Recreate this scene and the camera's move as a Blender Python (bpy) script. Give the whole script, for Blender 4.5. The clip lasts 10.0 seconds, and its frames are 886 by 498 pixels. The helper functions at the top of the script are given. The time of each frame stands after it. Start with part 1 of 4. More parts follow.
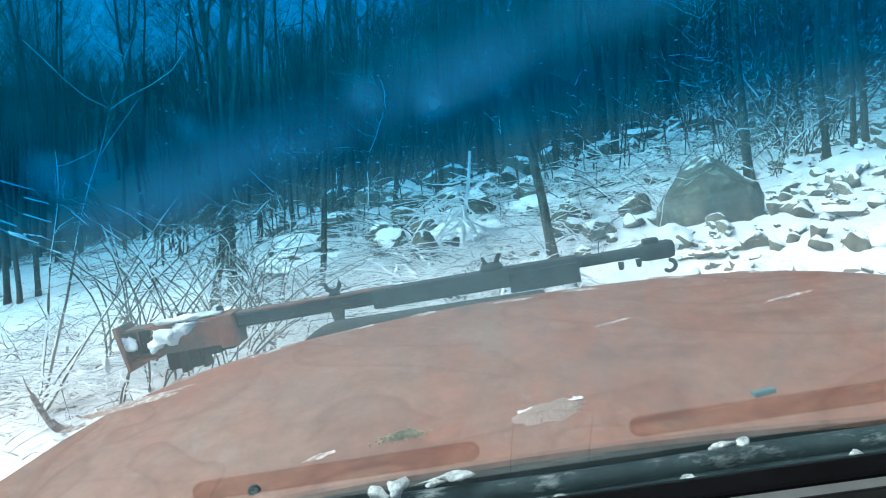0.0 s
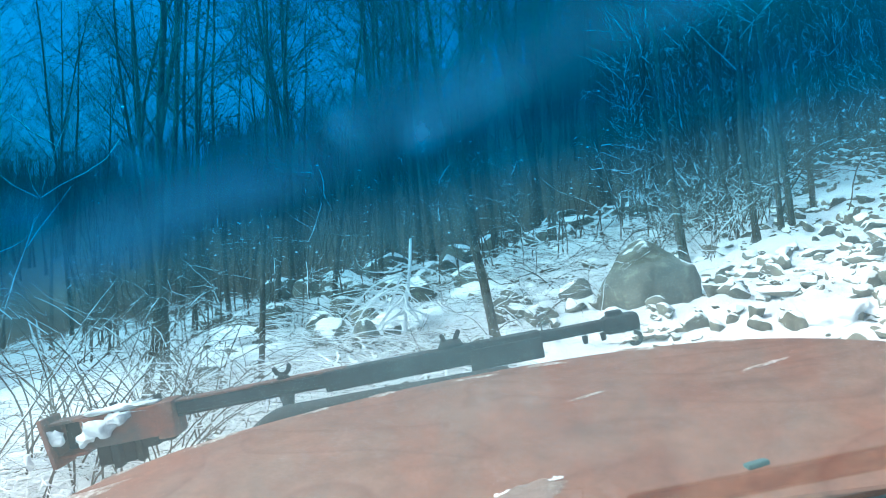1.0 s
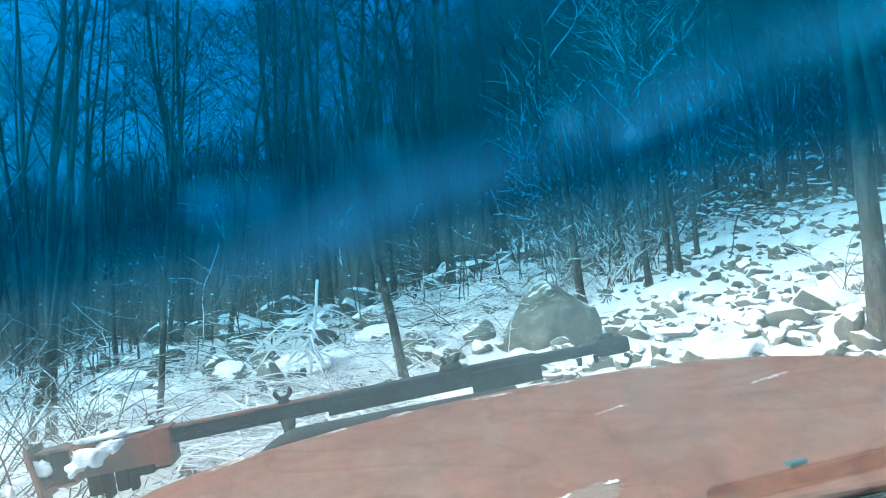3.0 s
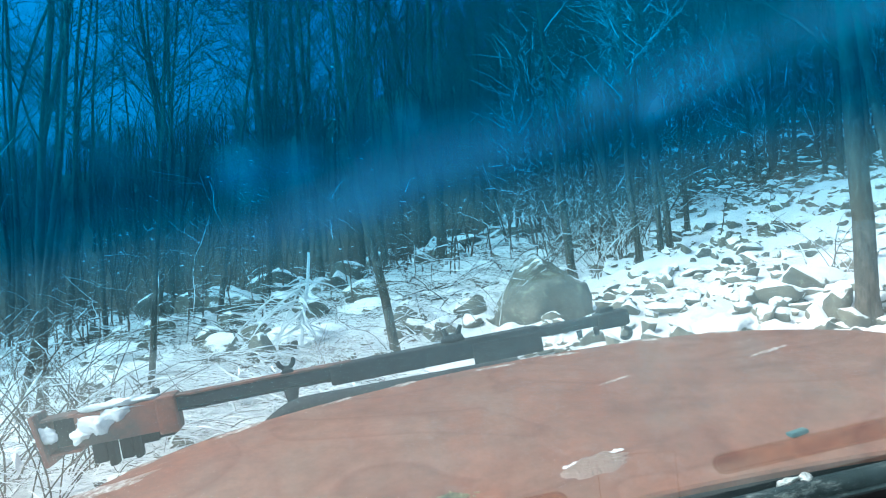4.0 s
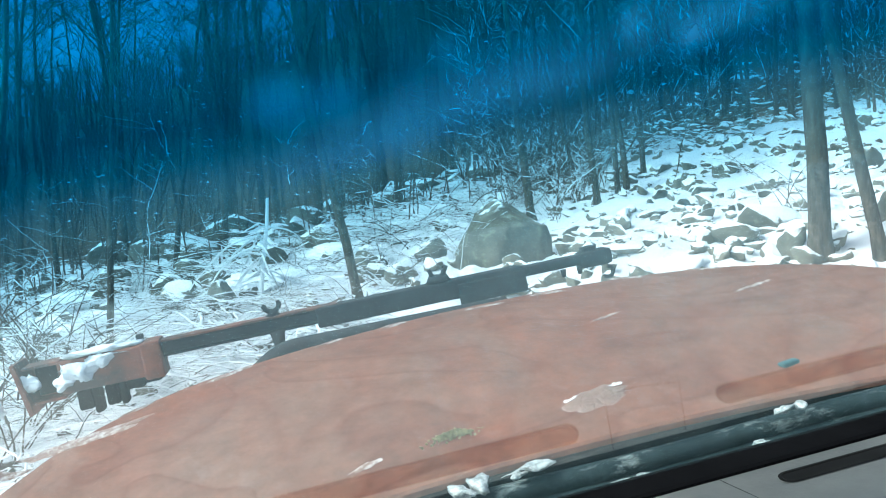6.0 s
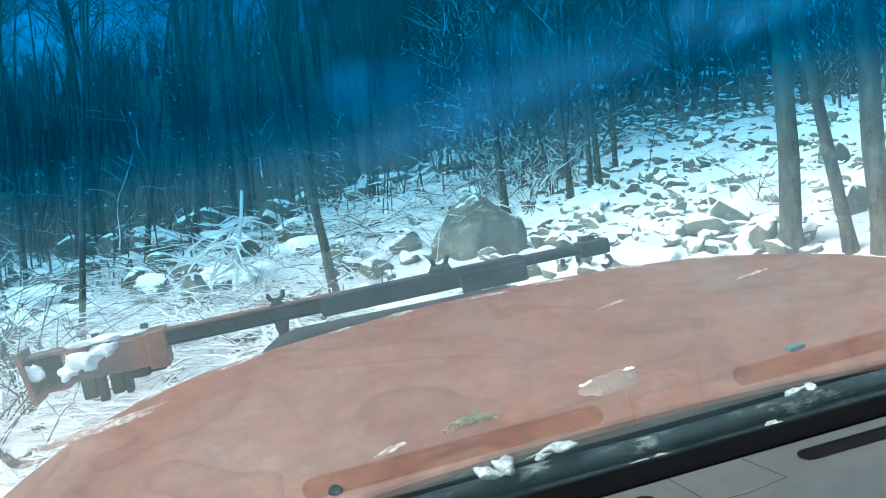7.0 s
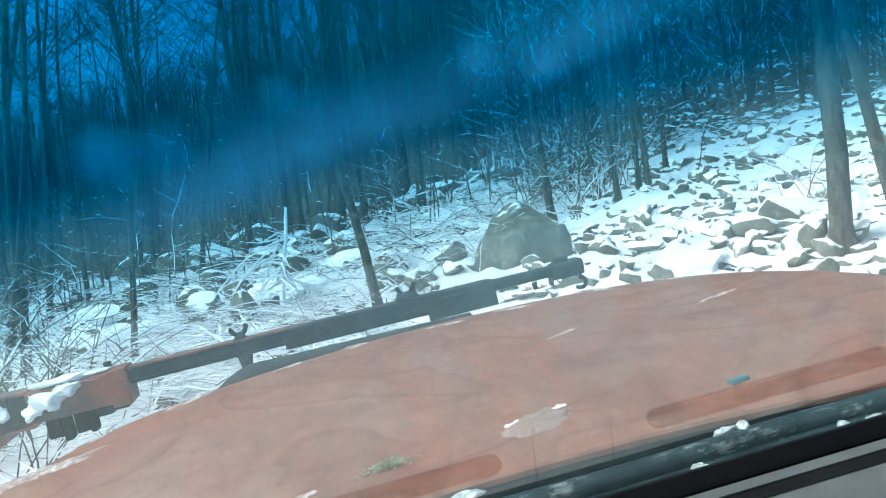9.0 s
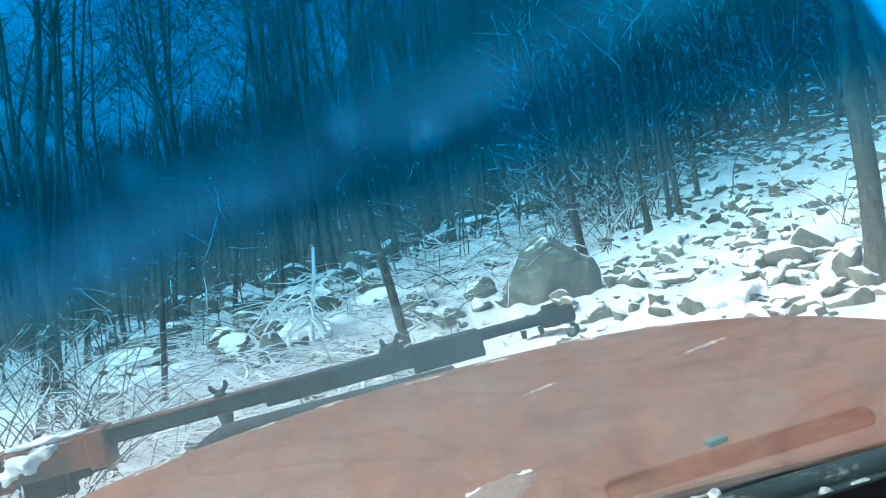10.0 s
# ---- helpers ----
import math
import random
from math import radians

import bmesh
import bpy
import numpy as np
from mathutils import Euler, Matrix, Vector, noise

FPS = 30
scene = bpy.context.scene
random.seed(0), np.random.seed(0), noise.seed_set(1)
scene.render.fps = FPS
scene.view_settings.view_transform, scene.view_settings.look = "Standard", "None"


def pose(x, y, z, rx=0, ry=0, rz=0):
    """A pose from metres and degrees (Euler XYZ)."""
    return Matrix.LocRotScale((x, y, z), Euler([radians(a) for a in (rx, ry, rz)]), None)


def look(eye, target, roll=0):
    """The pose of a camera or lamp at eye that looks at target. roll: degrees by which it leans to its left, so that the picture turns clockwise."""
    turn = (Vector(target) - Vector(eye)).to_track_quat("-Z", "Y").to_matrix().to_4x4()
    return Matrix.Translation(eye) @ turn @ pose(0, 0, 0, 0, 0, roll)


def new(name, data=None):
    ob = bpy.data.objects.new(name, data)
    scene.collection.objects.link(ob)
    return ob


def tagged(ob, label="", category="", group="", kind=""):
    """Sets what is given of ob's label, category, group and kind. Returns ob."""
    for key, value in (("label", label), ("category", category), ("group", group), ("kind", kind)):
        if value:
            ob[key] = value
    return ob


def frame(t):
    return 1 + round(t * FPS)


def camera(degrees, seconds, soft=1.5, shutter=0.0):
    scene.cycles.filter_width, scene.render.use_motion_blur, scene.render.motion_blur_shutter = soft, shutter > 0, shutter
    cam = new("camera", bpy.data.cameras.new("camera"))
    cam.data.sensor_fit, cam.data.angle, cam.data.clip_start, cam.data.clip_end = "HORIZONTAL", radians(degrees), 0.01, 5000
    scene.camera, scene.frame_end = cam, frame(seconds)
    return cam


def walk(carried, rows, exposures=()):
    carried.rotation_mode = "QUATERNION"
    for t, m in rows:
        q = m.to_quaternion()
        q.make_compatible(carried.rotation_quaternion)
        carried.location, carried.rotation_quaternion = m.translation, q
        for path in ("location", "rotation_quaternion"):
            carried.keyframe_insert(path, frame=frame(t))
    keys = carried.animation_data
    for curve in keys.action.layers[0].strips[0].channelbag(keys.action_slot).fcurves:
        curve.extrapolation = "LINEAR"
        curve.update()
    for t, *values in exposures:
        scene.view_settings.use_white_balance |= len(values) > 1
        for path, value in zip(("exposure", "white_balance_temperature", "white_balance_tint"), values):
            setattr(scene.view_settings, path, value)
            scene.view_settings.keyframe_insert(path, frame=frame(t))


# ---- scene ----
PATH = [
    (0.0, pose(0.300, -0.328, 2.351, 86.93, 1.88, 13.87)),
    (0.5, pose(0.243, -0.363, 2.323, 88.46, 2.52, 11.59)),
    (1.0, pose(0.227, -0.237, 2.310, 92.97, 2.85, 9.62)),
    (1.5, pose(0.024, -0.292, 2.281, 94.79, 1.86, 4.59)),
    (2.0, pose(-0.046, -0.309, 2.266, 95.08, 2.16, 2.54)),
    (3.5, pose(-0.102, -0.334, 2.265, 95.89, 2.77, 1.57)),
    (4.0, pose(-0.120, -0.339, 2.260, 93.94, 2.38, 0.97)),
    (4.5, pose(-0.146, -0.355, 2.263, 94.12, 2.82, 0.28)),
    (5.0, pose(-0.166, -0.327, 2.256, 93.53, 2.90, -0.38)),
    (5.5, pose(-0.175, -0.328, 2.256, 91.12, 3.07, -1.22)),
    (7.0, pose(-0.297, -0.350, 2.247, 89.45, 3.12, -4.24)),
    (7.5, pose(-0.325, -0.411, 2.252, 89.88, 3.17, -5.10)),
    (8.0, pose(-0.289, -0.375, 2.235, 89.85, 3.17, -4.54)),
    (8.5, pose(-0.140, -0.356, 2.240, 90.08, 3.99, -2.08)),
    (9.0, pose(-0.024, -0.307, 2.284, 90.16, 5.10, 0.04)),
    (9.5, pose(0.052, -0.266, 2.315, 90.59, 6.33, 1.52)),
    (10.0, pose(0.124, -0.239, 2.312, 92.75, 6.45, 2.68)),
]
cam = camera(56.0, 10.0, soft=1.0)
walk(cam, PATH, exposures=[(0.0, 1.17, 5480, -5), (0.5, 1.17, 5480, -5), (1.0, 1.36, 5480, -5), (8.8, 1.36, 5480, -5), (9.5, 1.22, 5480, -5), (10.0, 1.22, 5480, -5)])

# ---- light ----
SUN_AZ, SUN_EL = -108.0, 52.0     # degrees clockwise from +y, and above the horizon
sky = bpy.data.worlds.new("sky")
scene.world = sky
sky.use_nodes = True
nt = sky.node_tree
tex = nt.nodes.new("ShaderNodeTexSky")
tex.sky_type, tex.sun_disc = "NISHITA", False
tex.sun_elevation, tex.sun_rotation = radians(SUN_EL), radians(SUN_AZ)
tex.air_density, tex.dust_density, tex.ozone_density = 1.0, 8.0, 0.8
nt.links.new(tex.outputs[0], nt.nodes["Background"].inputs[0])
nt.nodes["Background"].inputs[1].default_value = 0.15
sun_data = bpy.data.lights.new("sun", "SUN")
sun_data.energy, sun_data.angle, sun_data.color = 1.75, radians(12), (1.0, 0.95, 0.88)
sun = new("sun", sun_data)
sa, se = radians(SUN_AZ), radians(SUN_EL)
sun.matrix_world = look((60 * math.sin(sa) * math.cos(se), 60 * math.cos(sa) * math.cos(se), 60 * math.sin(se)), (0, 0, 0))


# ---- materials ----
class Mat:
    """A node material with small helpers."""

    def __init__(self, name, rough=0.7, metal=0.0):
        self.m = bpy.data.materials.new(name)
        self.m.use_nodes = True
        self.t = self.m.node_tree
        self.b = self.t.nodes["Principled BSDF"]
        self.b.inputs["Roughness"].default_value = rough
        self.b.inputs["Metallic"].default_value = metal
        self.co = self.node("ShaderNodeTexCoord").outputs["Object"]

    def node(self, kind, operation="", data_type="", blend_type=""):
        n = self.t.nodes.new(kind)
        if operation:
            n.operation = operation
        if data_type:
            n.data_type = data_type
        if blend_type:
            n.blend_type = blend_type
        return n

    def link(self, a, b):
        self.t.links.new(a, b)

    def noise(self, scale, detail=4.0, rough=0.6, stretch=None, distort=0.0, world=False):
        n = self.node("ShaderNodeTexNoise")
        n.inputs["Scale"].default_value, n.inputs["Detail"].default_value = scale, detail
        n.inputs["Roughness"].default_value, n.inputs["Distortion"].default_value = rough, distort
        src = self.node("ShaderNodeNewGeometry").outputs["Position"] if world else self.co
        if stretch:
            mp = self.node("ShaderNodeMapping")
            mp.inputs["Scale"].default_value = stretch
            self.link(src, mp.inputs[0])
            src = mp.outputs[0]
        self.link(src, n.inputs["Vector"])
        return n.outputs[0]

    def ramp(self, fac, *stops):
        r = self.node("ShaderNodeValToRGB")
        el = r.color_ramp.elements
        while len(el) < len(stops):
            el.new(0.5)
        for e, (p, c) in zip(el, stops):
            e.position = p
            e.color = (*c, 1) if isinstance(c, tuple) else (c, c, c, 1)
        self.link(fac, r.inputs[0])
        return r.outputs[0]

    def mix(self, fac, a, b, blend="MIX"):
        n = self.node("ShaderNodeMix", data_type="RGBA", blend_type=blend)
        for sock, v in ((n.inputs[0], fac), (n.inputs[6], a), (n.inputs[7], b)):
            if isinstance(v, bpy.types.NodeSocket):
                self.link(v, sock)
            else:
                sock.default_value = (*v, 1) if isinstance(v, tuple) else v
        return n.outputs[2]

    def maths(self, op, a, b=0.0, c=0.0):
        n = self.node("ShaderNodeMath", operation=op)
        for s, v in zip(n.inputs, (a, b, c)):
            if isinstance(v, bpy.types.NodeSocket):
                self.link(v, s)
            else:
                s.default_value = v
        return n.outputs[0]

    def color(self, c):
        if isinstance(c, tuple):
            self.b.inputs["Base Color"].default_value = (*c, 1)
        else:
            self.link(c, self.b.inputs["Base Color"])

    def bump(self, height, strength=0.4, dist=0.02):
        n = self.node("ShaderNodeBump")
        n.inputs["Strength"].default_value, n.inputs["Distance"].default_value = strength, dist
        self.link(height, n.inputs["Height"])
        self.link(n.outputs[0], self.b.inputs["Normal"])

    def up(self):
        s = self.node("ShaderNodeSeparateXYZ")
        self.link(self.node("ShaderNodeNewGeometry").outputs["Normal"], s.inputs[0])
        return s.outputs[2]


SNOW = (0.83, 0.85, 0.87)


def simple(name, dark, light, rough=0.6, metal=0.0, scale=8.0, bump=0.25, dist=0.004):
    m = Mat(name, rough, metal)
    n = m.noise(scale, 6)
    m.color(m.ramp(n, (0.3, dark), (0.7, light)))
    if bump:
        m.bump(m.noise(scale * 6, 4), bump, dist)
    return m.m


def snow_material():
    m = Mat("snow", 0.65)
    m.color(m.ramp(m.noise(3, 5), (0.3, (0.72, 0.76, 0.80)), (0.7, SNOW)))
    m.b.inputs["Subsurface Weight"].default_value = 0.0
    m.bump(m.noise(11, 8, 0.65), 0.6, 0.03)
    return m.m


def cowl_material():
    m = Mat("grimy_dark_cowl", 0.6)
    c = m.ramp(m.noise(14, 7, 0.7), (0.3, (0.006, 0.014, 0.017)), (0.7, (0.032, 0.05, 0.056)))
    m.b.inputs["Specular IOR Level"].default_value = 0.15
    dust = m.ramp(m.noise(16, 7, 0.75, stretch=(0.5, 1.6, 1)), (0.55, 0.0), (0.66, 0.8))
    m.color(m.mix(dust, c, (0.26, 0.30, 0.30)))
    m.bump(m.noise(45, 6, 0.7), 0.8, 0.008)
    return m.m


def ice_material(name, scale, cover, under=(0.25, 0.15, 0.115), white=(0.72, 0.73, 0.75)):
    m = Mat(name, 0.3)
    m.color(m.mix(m.ramp(m.noise(scale, 6, 0.7), (cover, 0.0), (cover + 0.17, 1.0)), under, white))
    m.bump(m.noise(110, 5), 0.8, 0.006)
    return m.m


def ground_material():
    m = Mat("snowy_ground", 0.8)
    snow = m.ramp(m.noise(1.2, 5), (0.3, (0.70, 0.74, 0.79)), (0.7, SNOW))
    litter = m.ramp(m.noise(5, 8), (0.3, (0.05, 0.035, 0.025)), (0.7, (0.14, 0.1, 0.07)))
    # bare litter shows in patches, and nearly everywhere on the wooded hillside
    sep = m.node("ShaderNodeSeparateXYZ")
    m.link(m.co, sep.inputs[0])
    far = m.maths("MULTIPLY", m.maths("SUBTRACT", sep.outputs[1], 19.5), 0.14)
    wood = m.maths("MULTIPLY", m.maths("MINIMUM", m.maths("MAXIMUM", far, 0.0), 1.0), 0.22)
    # more litter in the thicket, its dark also painting the shade beneath the brush
    thicket = m.maths("MULTIPLY", m.maths("MINIMUM", m.maths("MAXIMUM", m.maths("MULTIPLY", sep.outputs[0], -0.6), 0.0), 1.0), 0.025)
    patch = m.maths("ADD", m.maths("ADD", m.mix(0.6, m.noise(0.9, 5, 0.6), m.noise(6.5, 7, 0.75)), wood), thicket)
    m.b.inputs["Specular IOR Level"].default_value = 0.2
    m.color(m.mix(m.ramp(patch, (0.575, 0.0), (0.64, 1.0)), snow, litter))
    m.bump(m.mix(0.5, m.noise(2.2, 6), m.noise(9, 8, 0.65)), 0.9, 0.16)
    return m.m


def rock_material(name="snow_topped_rock", line=0.36):
    m = Mat(name, 0.85)
    stone = m.mix(m.ramp(m.noise(2.2, 7), (0.35, 0.0), (0.65, 1.0)), (0.075, 0.072, 0.056), (0.20, 0.19, 0.15))
    info = m.node("ShaderNodeObjectInfo").outputs["Random"]
    stone = m.mix(0.35, stone, m.ramp(info, (0.0, (0.08, 0.077, 0.066)), (1.0, (0.23, 0.215, 0.18))))
    lichen = m.ramp(m.noise(9, 5), (0.58, 0.0), (0.66, 0.6))
    stone = m.mix(lichen, stone, (0.28, 0.28, 0.21))
    lie = m.maths("ADD", m.up(), m.maths("MULTIPLY", m.maths("SUBTRACT", m.mix(0.4, m.noise(2.2, 4, world=True), m.noise(9, 6, 0.7, world=True)), 0.5), 2.0))
    m.color(m.mix(m.ramp(lie, (line, 0.0), (line + 0.12, 1.0)), stone, SNOW))
    m.bump(m.noise(11, 8), 0.7, 0.04)
    return m.m


def bark_material(name, dark, light, snow=0.0):
    m = Mat(name, 0.9)
    n = m.noise(16, 7, 0.75, stretch=(1, 1, 0.22))
    c = m.ramp(n, (0.38, dark), (0.62, light))
    c = m.mix(m.ramp(m.noise(1.3, 4), (0.5, 0.0), (0.75, 0.5)), c, tuple(min(1, v * 1.5) for v in light))
    c = m.mix(m.ramp(m.noise(6, 6, 0.7), (0.54, 0.0), (0.66, 0.55)), c, tuple(min(1, v * 1.9) for v in light))
    if snow:
        lie = m.maths("ADD", m.up(), m.maths("MULTIPLY", m.maths("SUBTRACT", m.noise(2.5, 5, world=True), 0.5), 1.4))
        c = m.mix(m.ramp(lie, (0.75 - snow, 0.0), (0.85 - snow, 1.0)), c, SNOW)
    m.color(c)
    m.bump(n, 0.9, 0.02)
    return m.m


def hood_material():
    m = Mat("faded_orange_paint", 0.42)
    base = m.mix(m.ramp(m.noise(2.3, 6, 0.6, distort=1.2), (0.32, 0.0), (0.7, 1.0)), (0.168, 0.044, 0.016), (0.172, 0.058, 0.030))
    chalk = m.ramp(m.noise(3.2, 6, 0.62, stretch=(1.1, 0.8, 1.0), distort=0.6), (0.34, 0.1), (0.66, 0.75))
    c = m.mix(chalk, base, (0.150, 0.090, 0.066))
    streak = m.ramp(m.noise(1.7, 1.5, 0.45, stretch=(1.0, 1.1, 1.0), distort=2.2), (0.49, 0.0), (0.512, 0.62), (0.53, 0.3), (0.58, 0.0))
    c = m.mix(streak, c, (0.092, 0.020, 0.008))
    wide = m.ramp(m.noise(2.0, 1.5, 0.4, stretch=(1.1, 0.8, 1.0), distort=1.6), (0.40, 0.0), (0.43, 0.32), (0.46, 0.18), (0.51, 0.0))
    c = m.mix(wide, c, (0.100, 0.024, 0.010))
    lines = m.ramp(m.noise(1.3, 0.5, 0.4, stretch=(0.7, 2.6, 1.0), distort=1.0), (0.55, 0.0), (0.58, 0.28), (0.61, 0.0))
    c = m.mix(lines, c, (0.075, 0.02, 0.011))
    c = m.mix(1.0, c, m.ramp(m.noise(22, 8, 0.75), (0.3, 0.65), (0.7, 1.28)), "MULTIPLY")
    scuff = m.ramp(m.noise(8, 8, 0.7, stretch=(1.0, 0.7, 1.0)), (0.58, 0.0), (0.72, 0.4))
    c = m.mix(scuff, c, (0.23, 0.17, 0.15))
    specks = m.ramp(m.noise(48, 2), (0.72, 0.0), (0.76, 0.7))
    m.color(m.mix(specks, c, (0.16, 0.07, 0.045)))
    m.link(m.ramp(m.noise(3, 5), (0.3, 0.50), (0.7, 0.75)), m.b.inputs["Roughness"])
    m.b.inputs["Specular IOR Level"].default_value = 0.35
    m.bump(m.noise(30, 5), 0.15, 0.002)
    return m.m


def rust_orange():
    m = Mat("rusty_orange_paint", 0.6)
    c = m.mix(m.ramp(m.noise(7, 7), (0.36, 0.0), (0.58, 1.0)), (0.24, 0.06, 0.026), (0.06, 0.034, 0.027))
    m.color(m.mix(m.ramp(m.noise(21, 4), (0.55, 0.0), (0.7, 0.6)), c, (0.27, 0.10, 0.055)))
    m.bump(m.noise(40, 5), 0.4, 0.004)
    return m.m


def windshield_material():
    """Clear glass with a thin dirty film, painted reflections and a blue sun strip along its top."""
    m = Mat("tinted_windshield")
    m.t.nodes.remove(m.b)
    sep = m.node("ShaderNodeSeparateXYZ")
    m.link(m.co, sep.inputs[0])
    wob = m.maths("MULTIPLY", m.maths("SUBTRACT", m.noise(3.0, 2), 0.5), 0.03)
    s = m.maths("ADD", sep.outputs[1], wob)
    # the strip's edge rises towards the passenger's side, as the curved glass carries it
    st = m.maths("ADD", m.maths("SUBTRACT", s, m.maths("MULTIPLY", m.maths("MAXIMUM", m.maths("ADD", sep.outputs[0], 0.6), 0.0), 0.008)), 0.0)
    # the last stop is lightened to put a brighter sky into the tint
    tint = m.ramp(st, (0.30, (0.97, 0.99, 0.98)), (0.385, (0.80, 0.95, 1.0)), (0.445, (0.54, 0.86, 1.0)), (0.492, (0.30, 0.71, 0.97)), (0.530, (0.08, 0.46, 0.86)), (0.566, (0.012, 0.35, 0.80)), (0.63, (0.025, 0.53, 1.0)))
    clear = m.node("ShaderNodeBsdfTransparent")
    m.link(tint, clear.inputs[0])
    film = m.node("ShaderNodeBsdfTranslucent")
    film2 = m.node("ShaderNodeBsdfDiffuse")
    both = m.node("ShaderNodeMixShader")
    both.inputs[0].default_value = 0.3
    m.link(film.outputs[0], both.inputs[1])
    m.link(film2.outputs[0], both.inputs[2])
    # the dirty film: thin all over, with a few blotches
    low = m.ramp(s, (0.02, 0.018), (0.14, 0.035), (0.22, 0.052), (0.31, 0.060), (0.40, 0.042), (0.45, 0.036))
    # heavier to the right, painting the veil of the dashboard's reflection
    across = m.ramp(m.maths("ADD", sep.outputs[0], 0.6), (0.05, 0.6), (0.30, 1.0), (0.48, 1.9), (0.70, 2.4), (0.95, 2.0))
    low = m.mix(1.0, m.mix(1.0, low, across, "MULTIPLY"), m.ramp(st, (0.36, 0.0), (0.44, 0.045), (0.51, 0.085), (0.57, 0.035)), "ADD")
    dirt_and_veil = m.mix(1.0, low, m.mix(1.0, m.ramp(m.noise(4.0, 5, 0.6, stretch=(0.8, 1.2, 1)), (0.3, 0.35), (0.7, 1.6)), m.ramp(m.noise(22.0, 4, 0.65, stretch=(1.6, 0.35, 1)), (0.35, 0.75), (0.65, 1.3)), "MULTIPLY"), "MULTIPLY")
    # a hazy reflection along the strip, painted as a pale blue slanting band
    s2 = m.maths("SUBTRACT", s, m.maths("MULTIPLY", m.maths("ADD", sep.outputs[0], 0.36), 0.21))
    pale_reflection = m.ramp(m.maths("ADD", s2, m.maths("MULTIPLY", m.maths("SUBTRACT", m.noise(9.0, 4), 0.5), 0.035)), (0.476, 0.0), (0.508, 0.25), (0.526, 0.20), (0.562, 0.0))
    pale_reflection = m.mix(1.0, pale_reflection, m.mix(1.0, m.ramp(m.noise(5.0, 3), (0.3, 0.3), (0.65, 1.2)), m.ramp(m.maths("ADD", sep.outputs[0], 0.8), (0.40, 0.05), (0.56, 1.0)), "MULTIPLY"), "MULTIPLY")
    for f in (film, film2):
        m.link(m.mix(m.ramp(pale_reflection, (0.0, 0.0), (0.10, 0.9)), m.mix(1.0, tint, (0.47, 0.79, 0.84), "MULTIPLY"), (0.07, 0.36, 0.74)), f.inputs[0])
    blot = None
    for bx, by, br, bs in ((-0.345, 0.575, 0.034, 0.29), (-0.300, 0.572, 0.030, 0.21), (-0.200, 0.597, 0.020, 0.2), (-0.030, 0.597, 0.024, 0.22), (0.031, 0.575, 0.022, 0.29), (-0.45, 0.60, 0.024, 0.06)):
        d = m.node("ShaderNodeVectorMath", operation="DISTANCE")
        m.link(m.co, d.inputs[0])
        d.inputs[1].default_value = (bx, by, 0.0)
        wob = m.maths("ADD", d.outputs["Value"], m.maths("MULTIPLY", m.maths("SUBTRACT", m.noise(26.0, 3), 0.5), br * 0.9))
        one = m.ramp(m.maths("DIVIDE", wob, br), (0.2, bs), (1.0, 0.0))
        blot = one if blot is None else m.mix(1.0, blot, one, "ADD")
    dirt_and_veil = m.mix(1.0, m.mix(1.0, dirt_and_veil, pale_reflection, "ADD"), blot, "ADD")
    body = m.node("ShaderNodeMixShader")
    m.link(dirt_and_veil, body.inputs[0])
    m.link(clear.outputs[0], body.inputs[1])
    m.link(both.outputs[0], body.inputs[2])
    gloss = m.node("ShaderNodeBsdfGlossy")
    gloss.inputs["Roughness"].default_value = 0.06
    m.link(tint, gloss.inputs[0])
    fres = m.node("ShaderNodeFresnel")
    fres.inputs[0].default_value = 5.5
    top = m.node("ShaderNodeMixShader")
    m.link(fres.outputs[0], top.inputs[0])
    m.link(body.outputs[0], top.inputs[1])
    m.link(gloss.outputs[0], top.inputs[2])
    m.link(top.outputs[0], m.t.nodes["Material Output"].inputs[0])
    return m.m


M_SNOW = snow_material()
M_GROUND = ground_material()
M_ROCK = rock_material()
M_BOULDER = rock_material("bare_olive_boulder", 0.82)
M_ROUND = rock_material("thinly_snowed_round_rock", 0.58)
M_BARK = bark_material("grey_brown_bark", (0.022, 0.018, 0.014), (0.115, 0.094, 0.072))
M_TWIG = bark_material("dark_twig", (0.03, 0.024, 0.02), (0.085, 0.07, 0.058))
M_SNOWTWIG = bark_material("snow_laden_twig", (0.05, 0.04, 0.03), (0.15, 0.12, 0.095), snow=0.85)
M_SNOWBRUSH = bark_material("lightly_snowed_brush", (0.05, 0.04, 0.03), (0.17, 0.14, 0.11), snow=0.5)
M_SNOWCOAT = bark_material("snow_coated_branch", (0.74, 0.75, 0.77), (0.86, 0.87, 0.88), snow=1.2)
M_DARKBRUSH = bark_material("dark_brush", (0.035, 0.028, 0.022), (0.12, 0.095, 0.075), snow=0.05)
M_HOOD = hood_material()
M_RUST = rust_orange()
M_STEEL = simple("weathered_dark_steel", (0.008, 0.011, 0.015), (0.034, 0.038, 0.042), 0.8, 0.0, 9)
M_STEEL.node_tree.nodes["Principled BSDF"].inputs["Specular IOR Level"].default_value = 0.25
M_RUBBER = simple("black_rubber", (0.0012, 0.0012, 0.0014), (0.003, 0.003, 0.0035), 0.95, 0, 10, 0.15)
M_RUBBER.node_tree.nodes["Principled BSDF"].inputs["Specular IOR Level"].default_value = 0.04
M_COWL = cowl_material()
M_DASH = simple("grey_dash_vinyl", (0.052, 0.053, 0.052), (0.071, 0.072, 0.070), 0.6, 0, 20, 0.2, 0.002)
M_BLACK = simple("black_plastic_and_shade", (0.003, 0.003, 0.003), (0.006, 0.006, 0.006), 0.9, 0, 20, 0)
